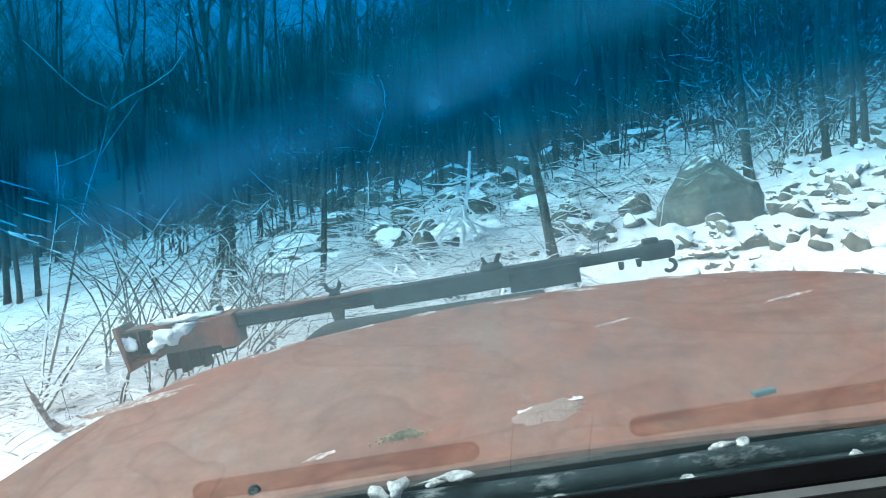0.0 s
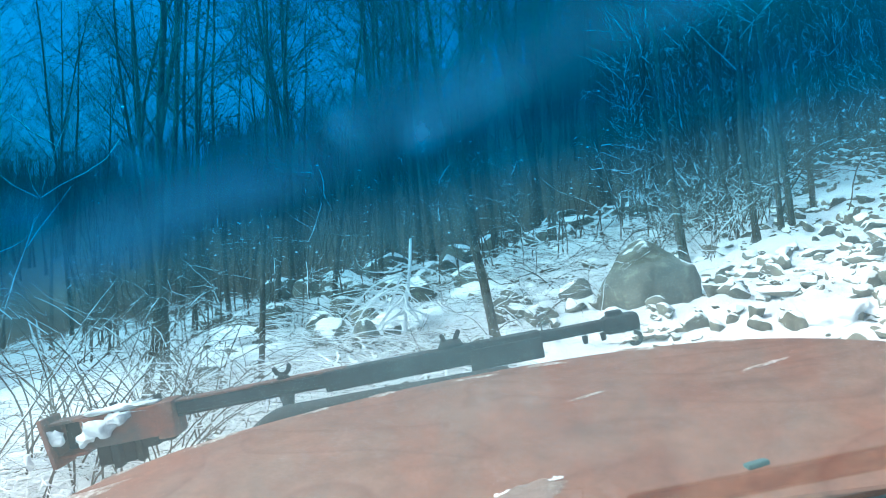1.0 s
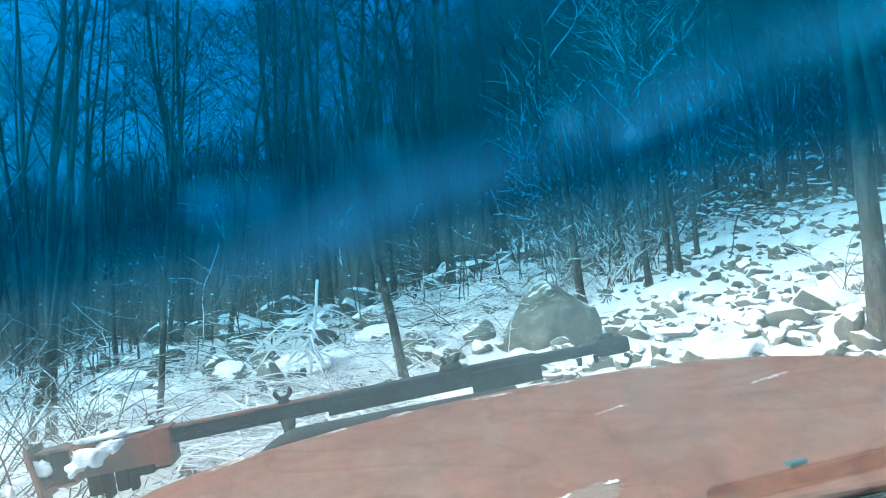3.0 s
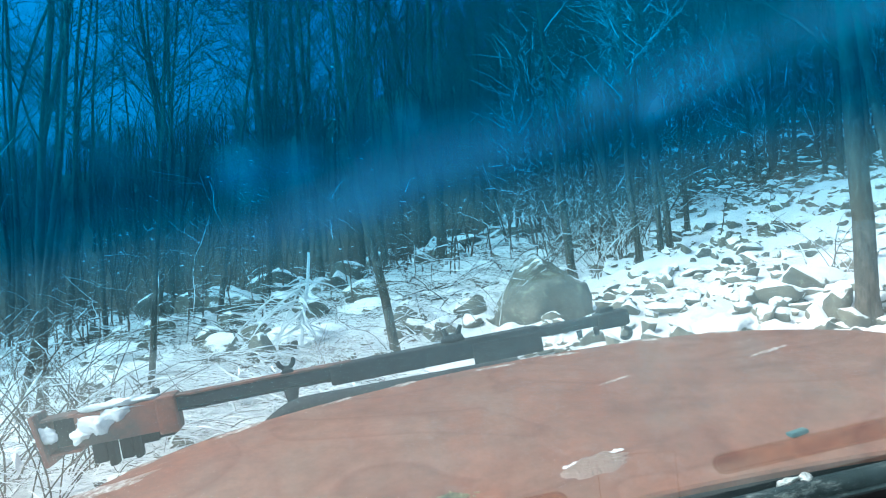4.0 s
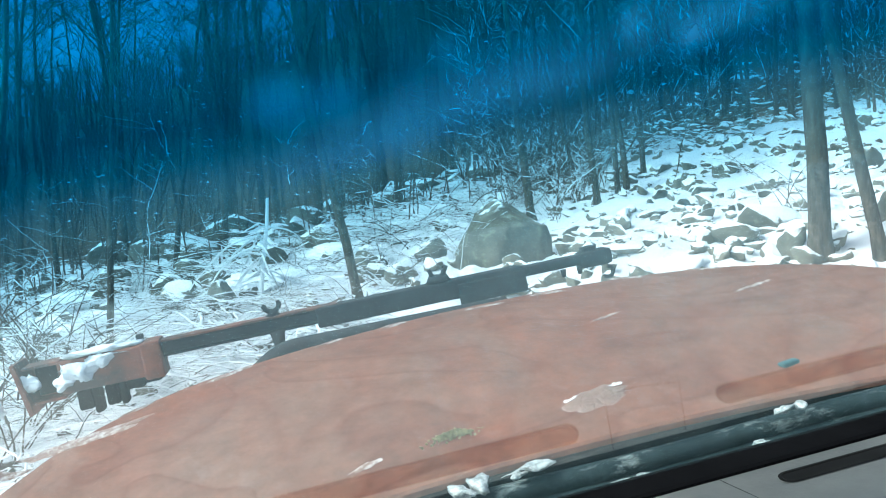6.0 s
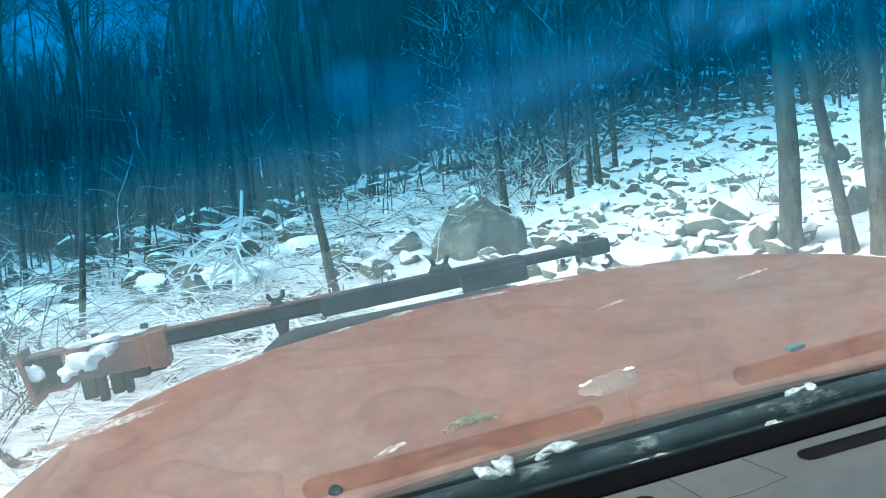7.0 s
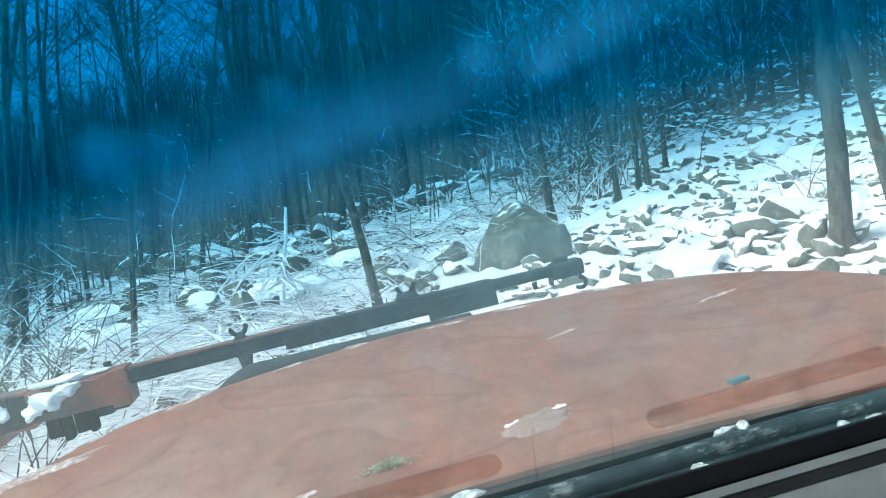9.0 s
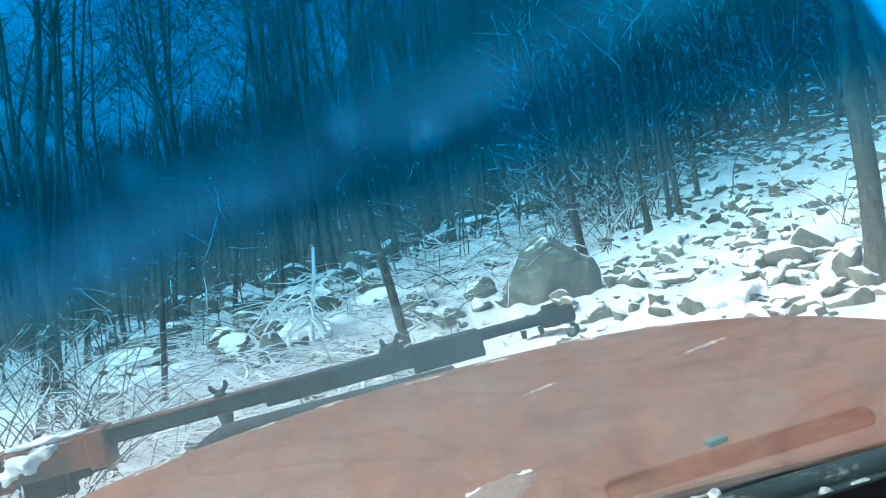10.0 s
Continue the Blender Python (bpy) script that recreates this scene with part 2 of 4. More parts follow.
M_BLACK.node_tree.nodes["Principled BSDF"].inputs["Specular IOR Level"].default_value = 0.1
M_CLOTH = simple("grey_headliner", (0.16, 0.155, 0.15), (0.24, 0.235, 0.22), 0.9, 0, 30)
M_MOSS = simple("green_moss", (0.09, 0.085, 0.04), (0.34, 0.32, 0.17), 0.9, 0, 70, 0.8, 0.01)
M_ICE = ice_material("wet_ice", 40, 0.60, (0.20, 0.125, 0.10), (0.36, 0.30, 0.27))
M_OLDSNOW = ice_material("old_granular_snow", 120, 0.42, (0.22, 0.25, 0.26), (0.52, 0.56, 0.57))
M_FROST = ice_material("thin_frost", 60, 0.46, (0.19, 0.11, 0.085), (0.55, 0.52, 0.50))
M_GLASS = windshield_material()


# ---- building helpers ----
def mesh_of(name, verts, faces, mat, smooth=True):
    me = bpy.data.meshes.new(name)
    me.from_pydata([tuple(v) for v in verts], [], faces)
    if smooth:
        me.polygons.foreach_set("use_smooth", [True] * len(me.polygons))
    me.materials.append(mat)
    me.update()
    return me


def part(name, bm, material, parent=None, label="", smooth=False):
    """One mesh object out of a bmesh (or a ready mesh), under a thing or a part."""
    if isinstance(bm, bpy.types.Mesh):
        me = bm
    else:
        me = bpy.data.meshes.new(name)
        bmesh.ops.recalc_face_normals(bm, faces=bm.faces)
        bm.to_mesh(me)
        bm.free()
        me.materials.append(material)
        if smooth:
            me.polygons.foreach_set("use_smooth", [True] * len(me.polygons))
    ob = new(name, me)
    if parent:
        ob.parent = parent
    if label:
        ob["label"] = label
    return ob


def box(bm, cx, cy, cz, sx, sy, sz, bevel=0.0, m=None):
    r = bmesh.ops.create_cube(bm, size=1.0)
    vs = r["verts"]
    bmesh.ops.scale(bm, vec=(sx, sy, sz), verts=vs)
    if bevel:
        es = list({e for v in vs for e in v.link_edges})
        r = bmesh.ops.bevel(bm, geom=es, offset=bevel, segments=2, affect="EDGES", profile=0.6)
        vs = list({v for f in r["faces"] for v in f.verts} | {v for v in vs if v.is_valid})
    bmesh.ops.translate(bm, vec=(cx, cy, cz), verts=vs)
    if m:
        bmesh.ops.transform(bm, matrix=m, verts=vs)
    return vs


def tube(pts, radii, sides=6, cap=True):
    """Vertices and faces of a tube along points."""
    pts = [Vector(p) for p in pts]
    vs, fs = [], []
    side = None
    for i, p in enumerate(pts):
        d = (pts[min(i + 1, len(pts) - 1)] - pts[max(i - 1, 0)]).normalized()
        if side is None:
            side = d.orthogonal().normalized()
        side = (side - d * side.dot(d)).normalized()
        other = d.cross(side)
        for k in range(sides):
            a = 2 * math.pi * k / sides
            vs.append(p + (side * math.cos(a) + other * math.sin(a)) * radii[i])
        if i:
            o = (i - 1) * sides
            for k in range(sides):
                n = (k + 1) % sides
                fs.append((o + k, o + n, o + sides + n, o + sides + k))
    if cap:
        fs.append(tuple(reversed(range(sides))))
        fs.append(tuple(range(len(vs) - sides, len(vs))))
    return vs, fs


class Heap:
    """Collects many pieces into one mesh."""

    def __init__(self):
        self.v, self.f = [], []

    def add(self, vf):
        o = len(self.v)
        self.v += vf[0]
        self.f += [tuple(i + o for i in f) for f in vf[1]]

    def mesh(self, name, mat, smooth=True):
        return mesh_of(name, self.v, self.f, mat, smooth)


# ---- the ground: a slope that rises ahead and to one side, then a wooded hill ----
SLOPE_X, SLOPE_Y = 0.15, 0.17


def smooth_step(a, b, x):
    t = min(1.0, max(0.0, (x - a) / (b - a)))
    return t * t * (3 - 2 * t)


def ground_z(x, y):
    xs = max(-60.0, min(60.0, x))
    yc = max(-40.0, min(120.0, y))
    z = SLOPE_X * xs * (1 - 0.5 * smooth_step(30, 90, abs(x))) + SLOPE_Y * yc
    z += (8.5 + 9.5 * smooth_step(-0.25, 0.4, x / max(10.0, y))) * smooth_step(22, 80, y)
    rough = smooth_step(3.2, 6.0, math.hypot(x, y - 0.5))
    z += rough * (0.16 * noise.noise((x * 0.45, y * 0.45, 3.1)) + 0.09 * noise.noise((x * 1.3, y * 1.3, 7.7)) - 0.03)
    if math.hypot(x, y) < 40:
        z += rough * 0.035 * noise.noise((x * 3.6, y * 3.6, 1.2))
        lumps = rough * smooth_step(7.0, 10.0, y) * smooth_step(40, 30, y)
        z += lumps * (0.10 * abs(noise.noise((x * 0.9, y * 0.9, 5.3))) + 0.055 * noise.noise((x * 2.1, y * 2.1, 9.4)) - 0.02)
        # rounded humps where snow lies over the packed boulders
        run = lumps * (0.35 + 0.65 * smooth_step(-0.02, 0.12, x / max(6.0, y)))
        if run > 0:
            warp = 0.25 * noise.noise((x * 1.1, y * 1.1, 4.0))
            for size, tall in ((0.62, 0.17), (0.34, 0.09)):
                near = noise.voronoi(((x + warp) / size, (y - warp) / size, 0.5))[0][0]
                z += run * tall * (0.45 - near)
    return z


def axis(a, b, fine, lo, hi, grow=1.09):
    """Grid lines: even steps between a and b, growing steps out to lo and hi."""
    mid = list(np.arange(a, b + 1e-6, fine))
    up, s = [], fine
    while (up[-1] if up else b) < hi:
        s *= grow
        up.append((up[-1] if up else b) + s)
    down, s = [], fine
    while (down[-1] if down else a) > lo:
        s *= grow
        down.append((down[-1] if down else a) - s)
    return down[::-1] + mid + up


def build_ground():
    xs, ys = axis(-10, 11, 0.12, -900, 900), axis(4, 24, 0.12, -700, 1500)
    vs = [(x, y, ground_z(x, y)) for y in ys for x in xs]
    w = len(xs)
    fs = [(j * w + i, j * w + i + 1, (j + 1) * w + i + 1, (j + 1) * w + i) for j in range(len(ys) - 1) for i in range(w - 1)]
    ob = new("ground", mesh_of("ground", vs, fs, M_GROUND))
    tagged(ob, "snow-covered rocky slope rising into bare woods", "ground", kind="structure")


build_ground()


# ---- rocks ----
def rock_mesh(seed, sx, sy, sz, cuts=7, detail=3, mat=None, lumpy=0.035):
    rnd = random.Random(seed)
    bm = bmesh.new()
    bmesh.ops.create_icosphere(bm, subdivisions=detail, radius=1.0)
    planes = []
    for _ in range(cuts):
        n = Vector((rnd.gauss(0, 1), rnd.gauss(0, 1), rnd.gauss(0, 0.8))).normalized()
        planes.append((n, rnd.uniform(0.45, 0.8)))
    for v in bm.verts:
        for n, d in planes:
            over = v.co.dot(n) - d
            if over > 0:
                v.co -= n * over * 0.92
        v.co += v.co.normalized() * (0.09 * noise.noise(v.co * 1.7 + Vector((seed, 0, 0))) + lumpy * noise.noise(v.co * 5 + Vector((0, seed, 0))))
        v.co = Vector((v.co.x * sx, v.co.y * sy, v.co.z * sz))
    me = bpy.data.meshes.new("rock")
    bm.to_mesh(me)
    bm.free()
    me.polygons.foreach_set("use_smooth", [True] * len(me.polygons))
    me.materials.append(mat or M_ROCK)
    return me


def hull_rock(points, seed, mat=None, rough=0.05, level=2):
    """A broken, angular stone: the hull of some corners, subdivided and roughened."""
    bm = bmesh.new()
    for p in points:
        bm.verts.new(p)
    bmesh.ops.convex_hull(bm, input=bm.verts)
    bmesh.ops.delete(bm, geom=[v for v in bm.verts if not v.link_faces], context="VERTS")
    size = max(v.co.length for v in bm.verts)
    bmesh.ops.bevel(bm, geom=list(bm.edges), offset=size * 0.045, segments=1, affect="EDGES")
    bmesh.ops.triangulate(bm, faces=bm.faces)
    for _ in range(level - 1):
        bmesh.ops.subdivide_edges(bm, edges=[e for e in bm.edges if e.calc_length() > size * 0.25], cuts=1, use_grid_fill=True)
        bmesh.ops.triangulate(bm, faces=bm.faces)
    for v in bm.verts:
        k = Vector((seed * 3.1, seed * 1.7, 0))
        v.co += v.co.normalized() * size * rough * (noise.noise(v.co * (2.2 / size) + k) + 0.6 * noise.noise(v.co * (6 / size) + k))
    bmesh.ops.recalc_face_normals(bm, faces=bm.faces)
    me = bpy.data.meshes.new("rock")
    bm.to_mesh(me)
    bm.free()
    me.polygons.foreach_set("use_smooth", [True] * len(me.polygons))
    me.materials.append(mat or M_ROCK)
    return me


def wedge_boulder():
    """A large stone cut by broad planes, its ridge high at one end and falling to the other."""
    bm = bmesh.new()
    bmesh.ops.create_icosphere(bm, subdivisions=5, radius=1.0)
    planes = [((0.34, -0.30, 0.89), 0.53), ((0.40, 0.35, 0.85), 0.56), ((-0.90, -0.15, 0.40), 0.53), ((-0.45, -0.80, 0.40), 0.50), ((0.30, -0.93, 0.20), 0.45), ((0.86, -0.42, 0.28), 0.57), ((-0.62, -0.22, 0.75), 0.58), ((0.10, -0.72, 0.68), 0.52)]
    for v in bm.verts:
        v.co = Vector((v.co.x * 0.70, v.co.y * 0.62, v.co.z * 0.72))
        for n, d in planes:
            n = Vector(n).normalized()
            over = v.co.dot(n) - d
            if over > 0:
                v.co -= n * over * 0.9
        v.co += v.co.normalized() * (0.05 * noise.noise(v.co * 2.1 + Vector((4, 0, 0))) + 0.024 * noise.noise(v.co * 6.5) + 0.012 * noise.noise(v.co * 17))
    me = bpy.data.meshes.new("boulder")
    bm.to_mesh(me)
    bm.free()
    me.polygons.foreach_set("use_smooth", [True] * len(me.polygons))
    me.materials.append(M_BOULDER)
    return me


def random_hull(seed):
    rnd = random.Random(seed)
    pts = []
    flat = rnd.uniform(0.55, 0.9)
    long = rnd.uniform(0.6, 0.95)
    for _ in range(13):
        v = Vector((rnd.gauss(0, 1), rnd.gauss(0, 1), rnd.gauss(0, 1))).normalized() * rnd.uniform(0.8, 1.0)
        pts.append((v.x * 0.5, v.y * 0.5 * long, v.z * 0.5 * flat))
    return hull_rock(pts, seed)


ROCKS = [random_hull(i) for i in range(18)]


def put_rock(x, y, size, rnd, me=None, sink=0.25, label="", tilt=20, scale=None):
    ob = new("rock", me or rnd.choice(ROCKS))
    s = scale or (size * rnd.uniform(0.8, 1.2), size * rnd.uniform(0.8, 1.2), size * rnd.uniform(0.7, 1.25))
    ob.matrix_world = Matrix.LocRotScale((x, y, ground_z(x, y) + s[2] * 0.2 * (1 - sink * 2)), Euler((radians(rnd.uniform(-tilt, tilt)), radians(rnd.uniform(-tilt, tilt)), rnd.uniform(0, 6.3))), s)
    tagged(ob, label or "grey-brown angular rock capped with snow", "rock", "rocks of the boulder field")
    return ob


def build_rocks():
    rnd = random.Random(5)
    # the great boulder with a sloping top
    big = new("boulder", wedge_boulder())
    big.matrix_world = pose(1.09, 11.3, ground_z(1.09, 11.3) + 0.16, 0, 9, 4)
    tagged(big, "large grey-brown boulder with snow on its sloping top", "boulder")
    # rounded boulders in the thicket: x, y, width, height
    kinds = [rock_mesh(700 + i, 0.62, 0.58, 0.62, 8, 4, M_ROUND, lumpy=0.06) for i in range(5)]
    for i, (x, y, w, h) in enumerate(((-3.81, 12.72, 0.60, 0.46), (-3.48, 13.73, 0.56, 0.36), (-2.92, 11.4, 0.40, 0.46), (-5.67, 14.37, 0.28, 0.38), (-5.1, 18.28, 1.10, 0.50), (-3.58, 16.56, 0.8, 0.55), (-1.99, 16.06, 0.9, 0.40),
                                      (-6.43, 19.33, 0.6, 0.5), (-2.39, 12.6, 0.30, 0.26), (-2.61, 11.95, 0.28, 0.24), (-5.31, 11.35, 0.42, 0.28), (-1.64, 11.02, 0.32, 0.22), (-1.03, 12.55, 0.38, 0.3), (0.13, 13.01, 0.6, 0.38),
                                      (-7.6, 20.4, 0.9, 0.6), (-4.6, 20.2, 1.1, 0.7), (-2.6, 18.9, 1.0, 0.6), (-6.9, 16.4, 0.6, 0.45), (-8.3, 17.8, 0.7, 0.5), (-4.4, 15.4, 0.5, 0.4), (-7.1, 13.6, 0.45, 0.3), (-5.0, 10.2, 0.35, 0.25), (-4.3, 14.0, 0.62, 0.42), (-2.9, 15.2, 0.7, 0.5), (-6.0, 16.0, 0.7, 0.5), (-1.5, 14.2, 0.5, 0.36), (-3.1, 17.6, 0.9, 0.6), (-0.9, 13.4, 0.45, 0.3))):
        ob = new("rock", kinds[i % 5])
        ob.matrix_world = Matrix.LocRotScale((x, y, ground_z(x, y) + h * 0.28), Euler((rnd.uniform(-0.2, 0.2), rnd.uniform(-0.2, 0.2), rnd.uniform(0, 6.3))), (w, w, h * 1.15))
        tagged(ob, "rounded grey boulder under a cap of snow" if w > 0.45 else "rounded grey rock in the snowy thicket", "rock", "boulders of the thicket")
    # x, y, width, height of the broken rocks: beyond the great boulder, then down the open run
    named = [(-0.32, 11.5, 1.0, 0.42), (0.10, 11.5, 0.5, 0.36), (0.52, 11.3, 0.6, 0.34), (-0.75, 11.9, 0.5, 0.3), (-6.1, 21.2, 1.7, 0.7), (-4.6, 20.2, 1.8, 0.9), (-2.5, 18.4, 1.4, 0.8), (-1.3, 17.0, 1.2, 0.6), (-3.4, 19.0, 1.2, 0.7), (-1.9, 20.4, 1.4, 0.8), (-0.4, 14.4, 0.8, 0.3), (0.3, 15.0, 0.9, 0.35),
             (1.83, 10.85, 0.55, 0.26), (3.74, 9.65, 0.85, 0.46), (3.72, 8.6, 0.55, 0.36), (3.33, 9.2, 0.45, 0.16), (4.32, 8.5, 0.6, 0.34), (3.24, 8.55, 0.32, 0.18), (2.03, 9.05, 0.34, 0.26), (1.79, 9.2, 0.26, 0.2), (2.24, 8.8, 0.2, 0.16), (4.73, 13.5, 0.6, 0.3), (4.06, 13.6, 0.45, 0.22), (0.17, 22.52, 1.2, 0.8), (1.69, 22.07, 1.5, 0.9), (1.0, 18.78, 0.9, 0.5), (-0.73, 20.44, 1.0, 0.6), (2.38, 17.56, 0.7, 0.45), (-0.43, 15.52, 0.75, 0.45), (0.9, 20.6, 1.3, 0.7), (0.5, 17.2, 0.8, 0.4), (1.9, 19.9, 1.0, 0.6), (1.5, 16.4, 0.7, 0.4), (-0.2, 18.6, 0.9, 0.5),
             (2.03, 10.51, 0.78, 0.34), (2.49, 10.32, 0.6, 0.28), (2.31, 8.7, 0.32, 0.34), (2.55, 8.56, 0.19, 0.2), (1.99, 8.81, 0.3, 0.24), (3.22, 8.16, 0.48, 0.36), (3.51, 8.09, 0.46, 0.36), (3.96, 8.45, 0.62, 0.55), (4.23, 9.76, 1.15, 0.5), (3.7, 9.9, 0.6, 0.3), (3.85, 9.31, 0.5, 0.22),
             (3.37, 7.44, 0.55, 0.28), (3.51, 6.61, 0.3, 0.2), (4.25, 12.53, 0.6, 0.25), (5.57, 14.98, 0.8, 0.4), (3.58, 12.36, 0.5, 0.22), (1.67, 8.36, 0.3, 0.2), (0.74, 9.02, 0.3, 0.2), (2.94, 10.33, 0.45, 0.2), (1.95, 9.84, 0.3, 0.22), (6.69, 20.2, 0.8, 0.45), (5.4, 10.8, 0.6, 0.3), (4.99, 12.59, 0.55, 0.25), (0.62, 10.75, 0.5, 0.2),
             (5.3, 9.0, 0.7, 0.5), (4.9, 7.9, 0.5, 0.35), (6.2, 10.2, 0.8, 0.5), (6.8, 12.2, 0.8, 0.45)]
    for x, y, w, h in named:
        put_rock(x, y, w, rnd, scale=(w * 1.05, w * rnd.uniform(0.8, 1.05), h * 1.45), tilt=14, label="broad grey rock half buried in snow" if w > 0.7 else "")
    # the broken pile beyond the great boulder
    for _ in range(46):
        y = rnd.uniform(15.5, 25)
        x = rnd.uniform(-0.03, 0.115) * y
        w = rnd.uniform(0.5, 1.35) * (0.6 + 0.4 * smooth_step(15, 19, y))
        put_rock(x, y, w, rnd, scale=(w * 1.1, w * rnd.uniform(0.7, 1.0), w * rnd.uniform(0.55, 1.0)), tilt=24, label="broken grey rock in a snowy heap")
    for x, y, w, h in ((2.8, 9.0, 0.62, 0.26), (-2.6, 13.2, 0.9, 0.26), (-4.6, 12.6, 1.0, 0.26), (5.0, 10.8, 0.7, 0.2), (4.05, 8.75, 0.42, 0.26), (0.4, 16.4, 0.9, 0.35), (1.1, 21.0, 1.2, 0.5), (-1.5, 14.6, 0.8, 0.3), (0.62, 10.3, 0.45, 0.2), (-6.2, 14.8, 0.9, 0.3)):
        me = rock_mesh(int(100 + 10 * x), w, w * 0.8, h, 6, 5, M_SNOW, lumpy=0.11)
        ob = new("snow_mound", me)
        ob.matrix_world = pose(x, y, ground_z(x, y) - h * 0.15, 0, 0, 30 * x)
        tagged(ob, "smooth mound of snow over buried rocks", "snow", "snow mounds")
    n = 0
    while n < 130:
        y = 6.0 + 9.5 * rnd.random()
        x = rnd.uniform(0.04, 0.66) * y + rnd.uniform(0.0, 0.6)
        bed = noise.noise((x * 0.8, y * 0.8, 2.0))
        if (0.6 < x < 2.1 and 10.4 < y < 12) or bed < -0.05:
            continue
        put_rock(x, y, rnd.choice((0.10, 0.13, 0.17, 0.22, 0.3)) * (0.75 + y / 40) * (0.8 + bed), rnd, sink=0.35)
        n += 1
    for _ in range(60):
        y = rnd.uniform(8, 20)
        x = -rnd.uniform(-0.02, 0.5) * y
        put_rock(x, y, rnd.choice((0.15, 0.22, 0.3, 0.42)), rnd)
    # the many small stones farther up the slope
    heap = Heap()
    n = 0
    while n < 2600:
        y = rnd.uniform(7.5, 32)
        x = rnd.uniform(0.06, 0.75) * y
        bed = noise.noise((x * 0.7, y * 0.7, 2.0)) + 0.5 * noise.noise((x * 2.0, y * 2.0, 6.0))
        if bed < rnd.uniform(-0.6, 0.1):
            continue
        n += 1
        s = rnd.choice((0.09, 0.13, 0.18, 0.25, 0.34, 0.48)) * (0.6 + y / 40) * (0.85 + 0.5 * bed)
        me = rnd.choice(ROCKS[:6])
        mm = Matrix.LocRotScale((x, y, ground_z(x, y) + 0.04 * s), Euler((rnd.uniform(-0.3, 0.3), rnd.uniform(-0.3, 0.3), rnd.uniform(0, 6.3))), (s * rnd.uniform(0.9, 1.5), s, s * rnd.uniform(0.7, 1.2)))
        heap.add(([mm @ v.co for v in me.vertices], [tuple(p.vertices) for p in me.polygons]))
    ob = new("far_stones", heap.mesh("far_stones", M_ROCK))
    tagged(ob, "snow-dusted stones scattered up the slope", "stones", kind="stuff")


build_rocks()


# ---- trees ----
def limb(rnd, heap, start, way, length, r0, r1, wander, sides, steps=None, rise=0.0):
    """One limb as a wandering tapered tube; returns its points."""
    steps = steps or max(3, int(length / 0.35))
    p, d = Vector(start), Vector(way).normalized()
    pts, rad = [p.copy()], [r0]
    for i in range(steps):
        d = (d + Vector((rnd.gauss(0, wander), rnd.gauss(0, wander), rnd.gauss(0, wander) + rise))).normalized()
        p = p + d * (length / steps)
        pts.append(p.copy())
        rad.append(r0 + (r1 - r0) * (i + 1) / steps)
    heap.add(tube(pts, rad, sides, cap=False))
    return pts


def tree_meshes(seed, height, radius, lean=(0.0, 0.0), first=0.35, limbs=14, twigs=5, fork=False, spread=0.5, mat=None, twig_mat=None, fine=0.004):
    """A bare tree: a trunk mesh and a crown mesh of limbs and twigs."""
    rnd = random.Random(seed)
    trunk, crown = Heap(), Heap()
    foot = [Vector((0, 0, -0.4)), Vector((lean[0] * 0.2, lean[1] * 0.2, 0.25))]
    pts = limb(rnd, trunk, foot[1], (lean[0], lean[1], 1), height, radius, radius * 0.18, 0.035, 9, steps=14, rise=0.03)
    trunk.add(tube([foot[0], Vector((0, 0, 0.0)), foot[1]], [radius * 1.7, radius * 1.3, radius], 9, cap=False))
    if fork:
        k = pts[rnd.randint(3, 5)]
        pts += limb(rnd, trunk, k, (rnd.uniform(-0.35, 0.35), rnd.uniform(-0.3, 0.3), 1), height * 0.7, radius * 0.6, radius * 0.12, 0.05, 7, steps=10, rise=0.05)
    for _ in range(limbs):
        i = rnd.randint(int(len(pts) * first), len(pts) - 1)
        h = 1 - (pts[i].z / (height * 1.1))
        a = rnd.uniform(0, 6.283)
        ln = height * (0.10 + 0.24 * max(0.1, h)) * rnd.uniform(0.6, 1.2)
        r = radius * (0.08 + 0.22 * max(0.05, h))
        lp = limb(rnd, crown, pts[i], (math.cos(a) * spread * 1.6, math.sin(a) * spread * 1.6, 1.0), ln, r, r * 0.25, 0.12, 4, rise=0.05)
        for _ in range(twigs):
            j = rnd.randint(1, len(lp) - 1)
            a2 = rnd.uniform(0, 6.283)
            tl = ln * rnd.uniform(0.25, 0.6)
            tp = limb(rnd, crown, lp[j], (math.cos(a2), math.sin(a2), rnd.uniform(0.3, 1.2)), tl, max(fine, r * 0.35), fine * 0.75, 0.16, 3, steps=4)
            for _ in range(2):
                b = tp[rnd.randint(1, 3)]
                limb(rnd, crown, b, (rnd.gauss(0, 1), rnd.gauss(0, 1), rnd.uniform(0.2, 1.2)), tl * 0.5, fine, fine * 0.5, 0.2, 3, steps=2)
    return trunk.mesh("trunk", mat or M_BARK), crown.mesh("crown", twig_mat or M_TWIG)


def make_tree(meshes, x, y, turn=0.0, scale=1.0, label="", group="bare trees of the woods", name="tree", category="tree", sink=0.0):
    root = new(name)
    root.matrix_world = Matrix.LocRotScale((x, y, ground_z(x, y) - sink), Euler((0, 0, turn)), (scale, scale, scale))
    part("trunk", meshes[0], None, root)
    part("crown", meshes[1], None, root)
    return tagged(root, label or "slender leafless hardwood tree in snow", category, group)


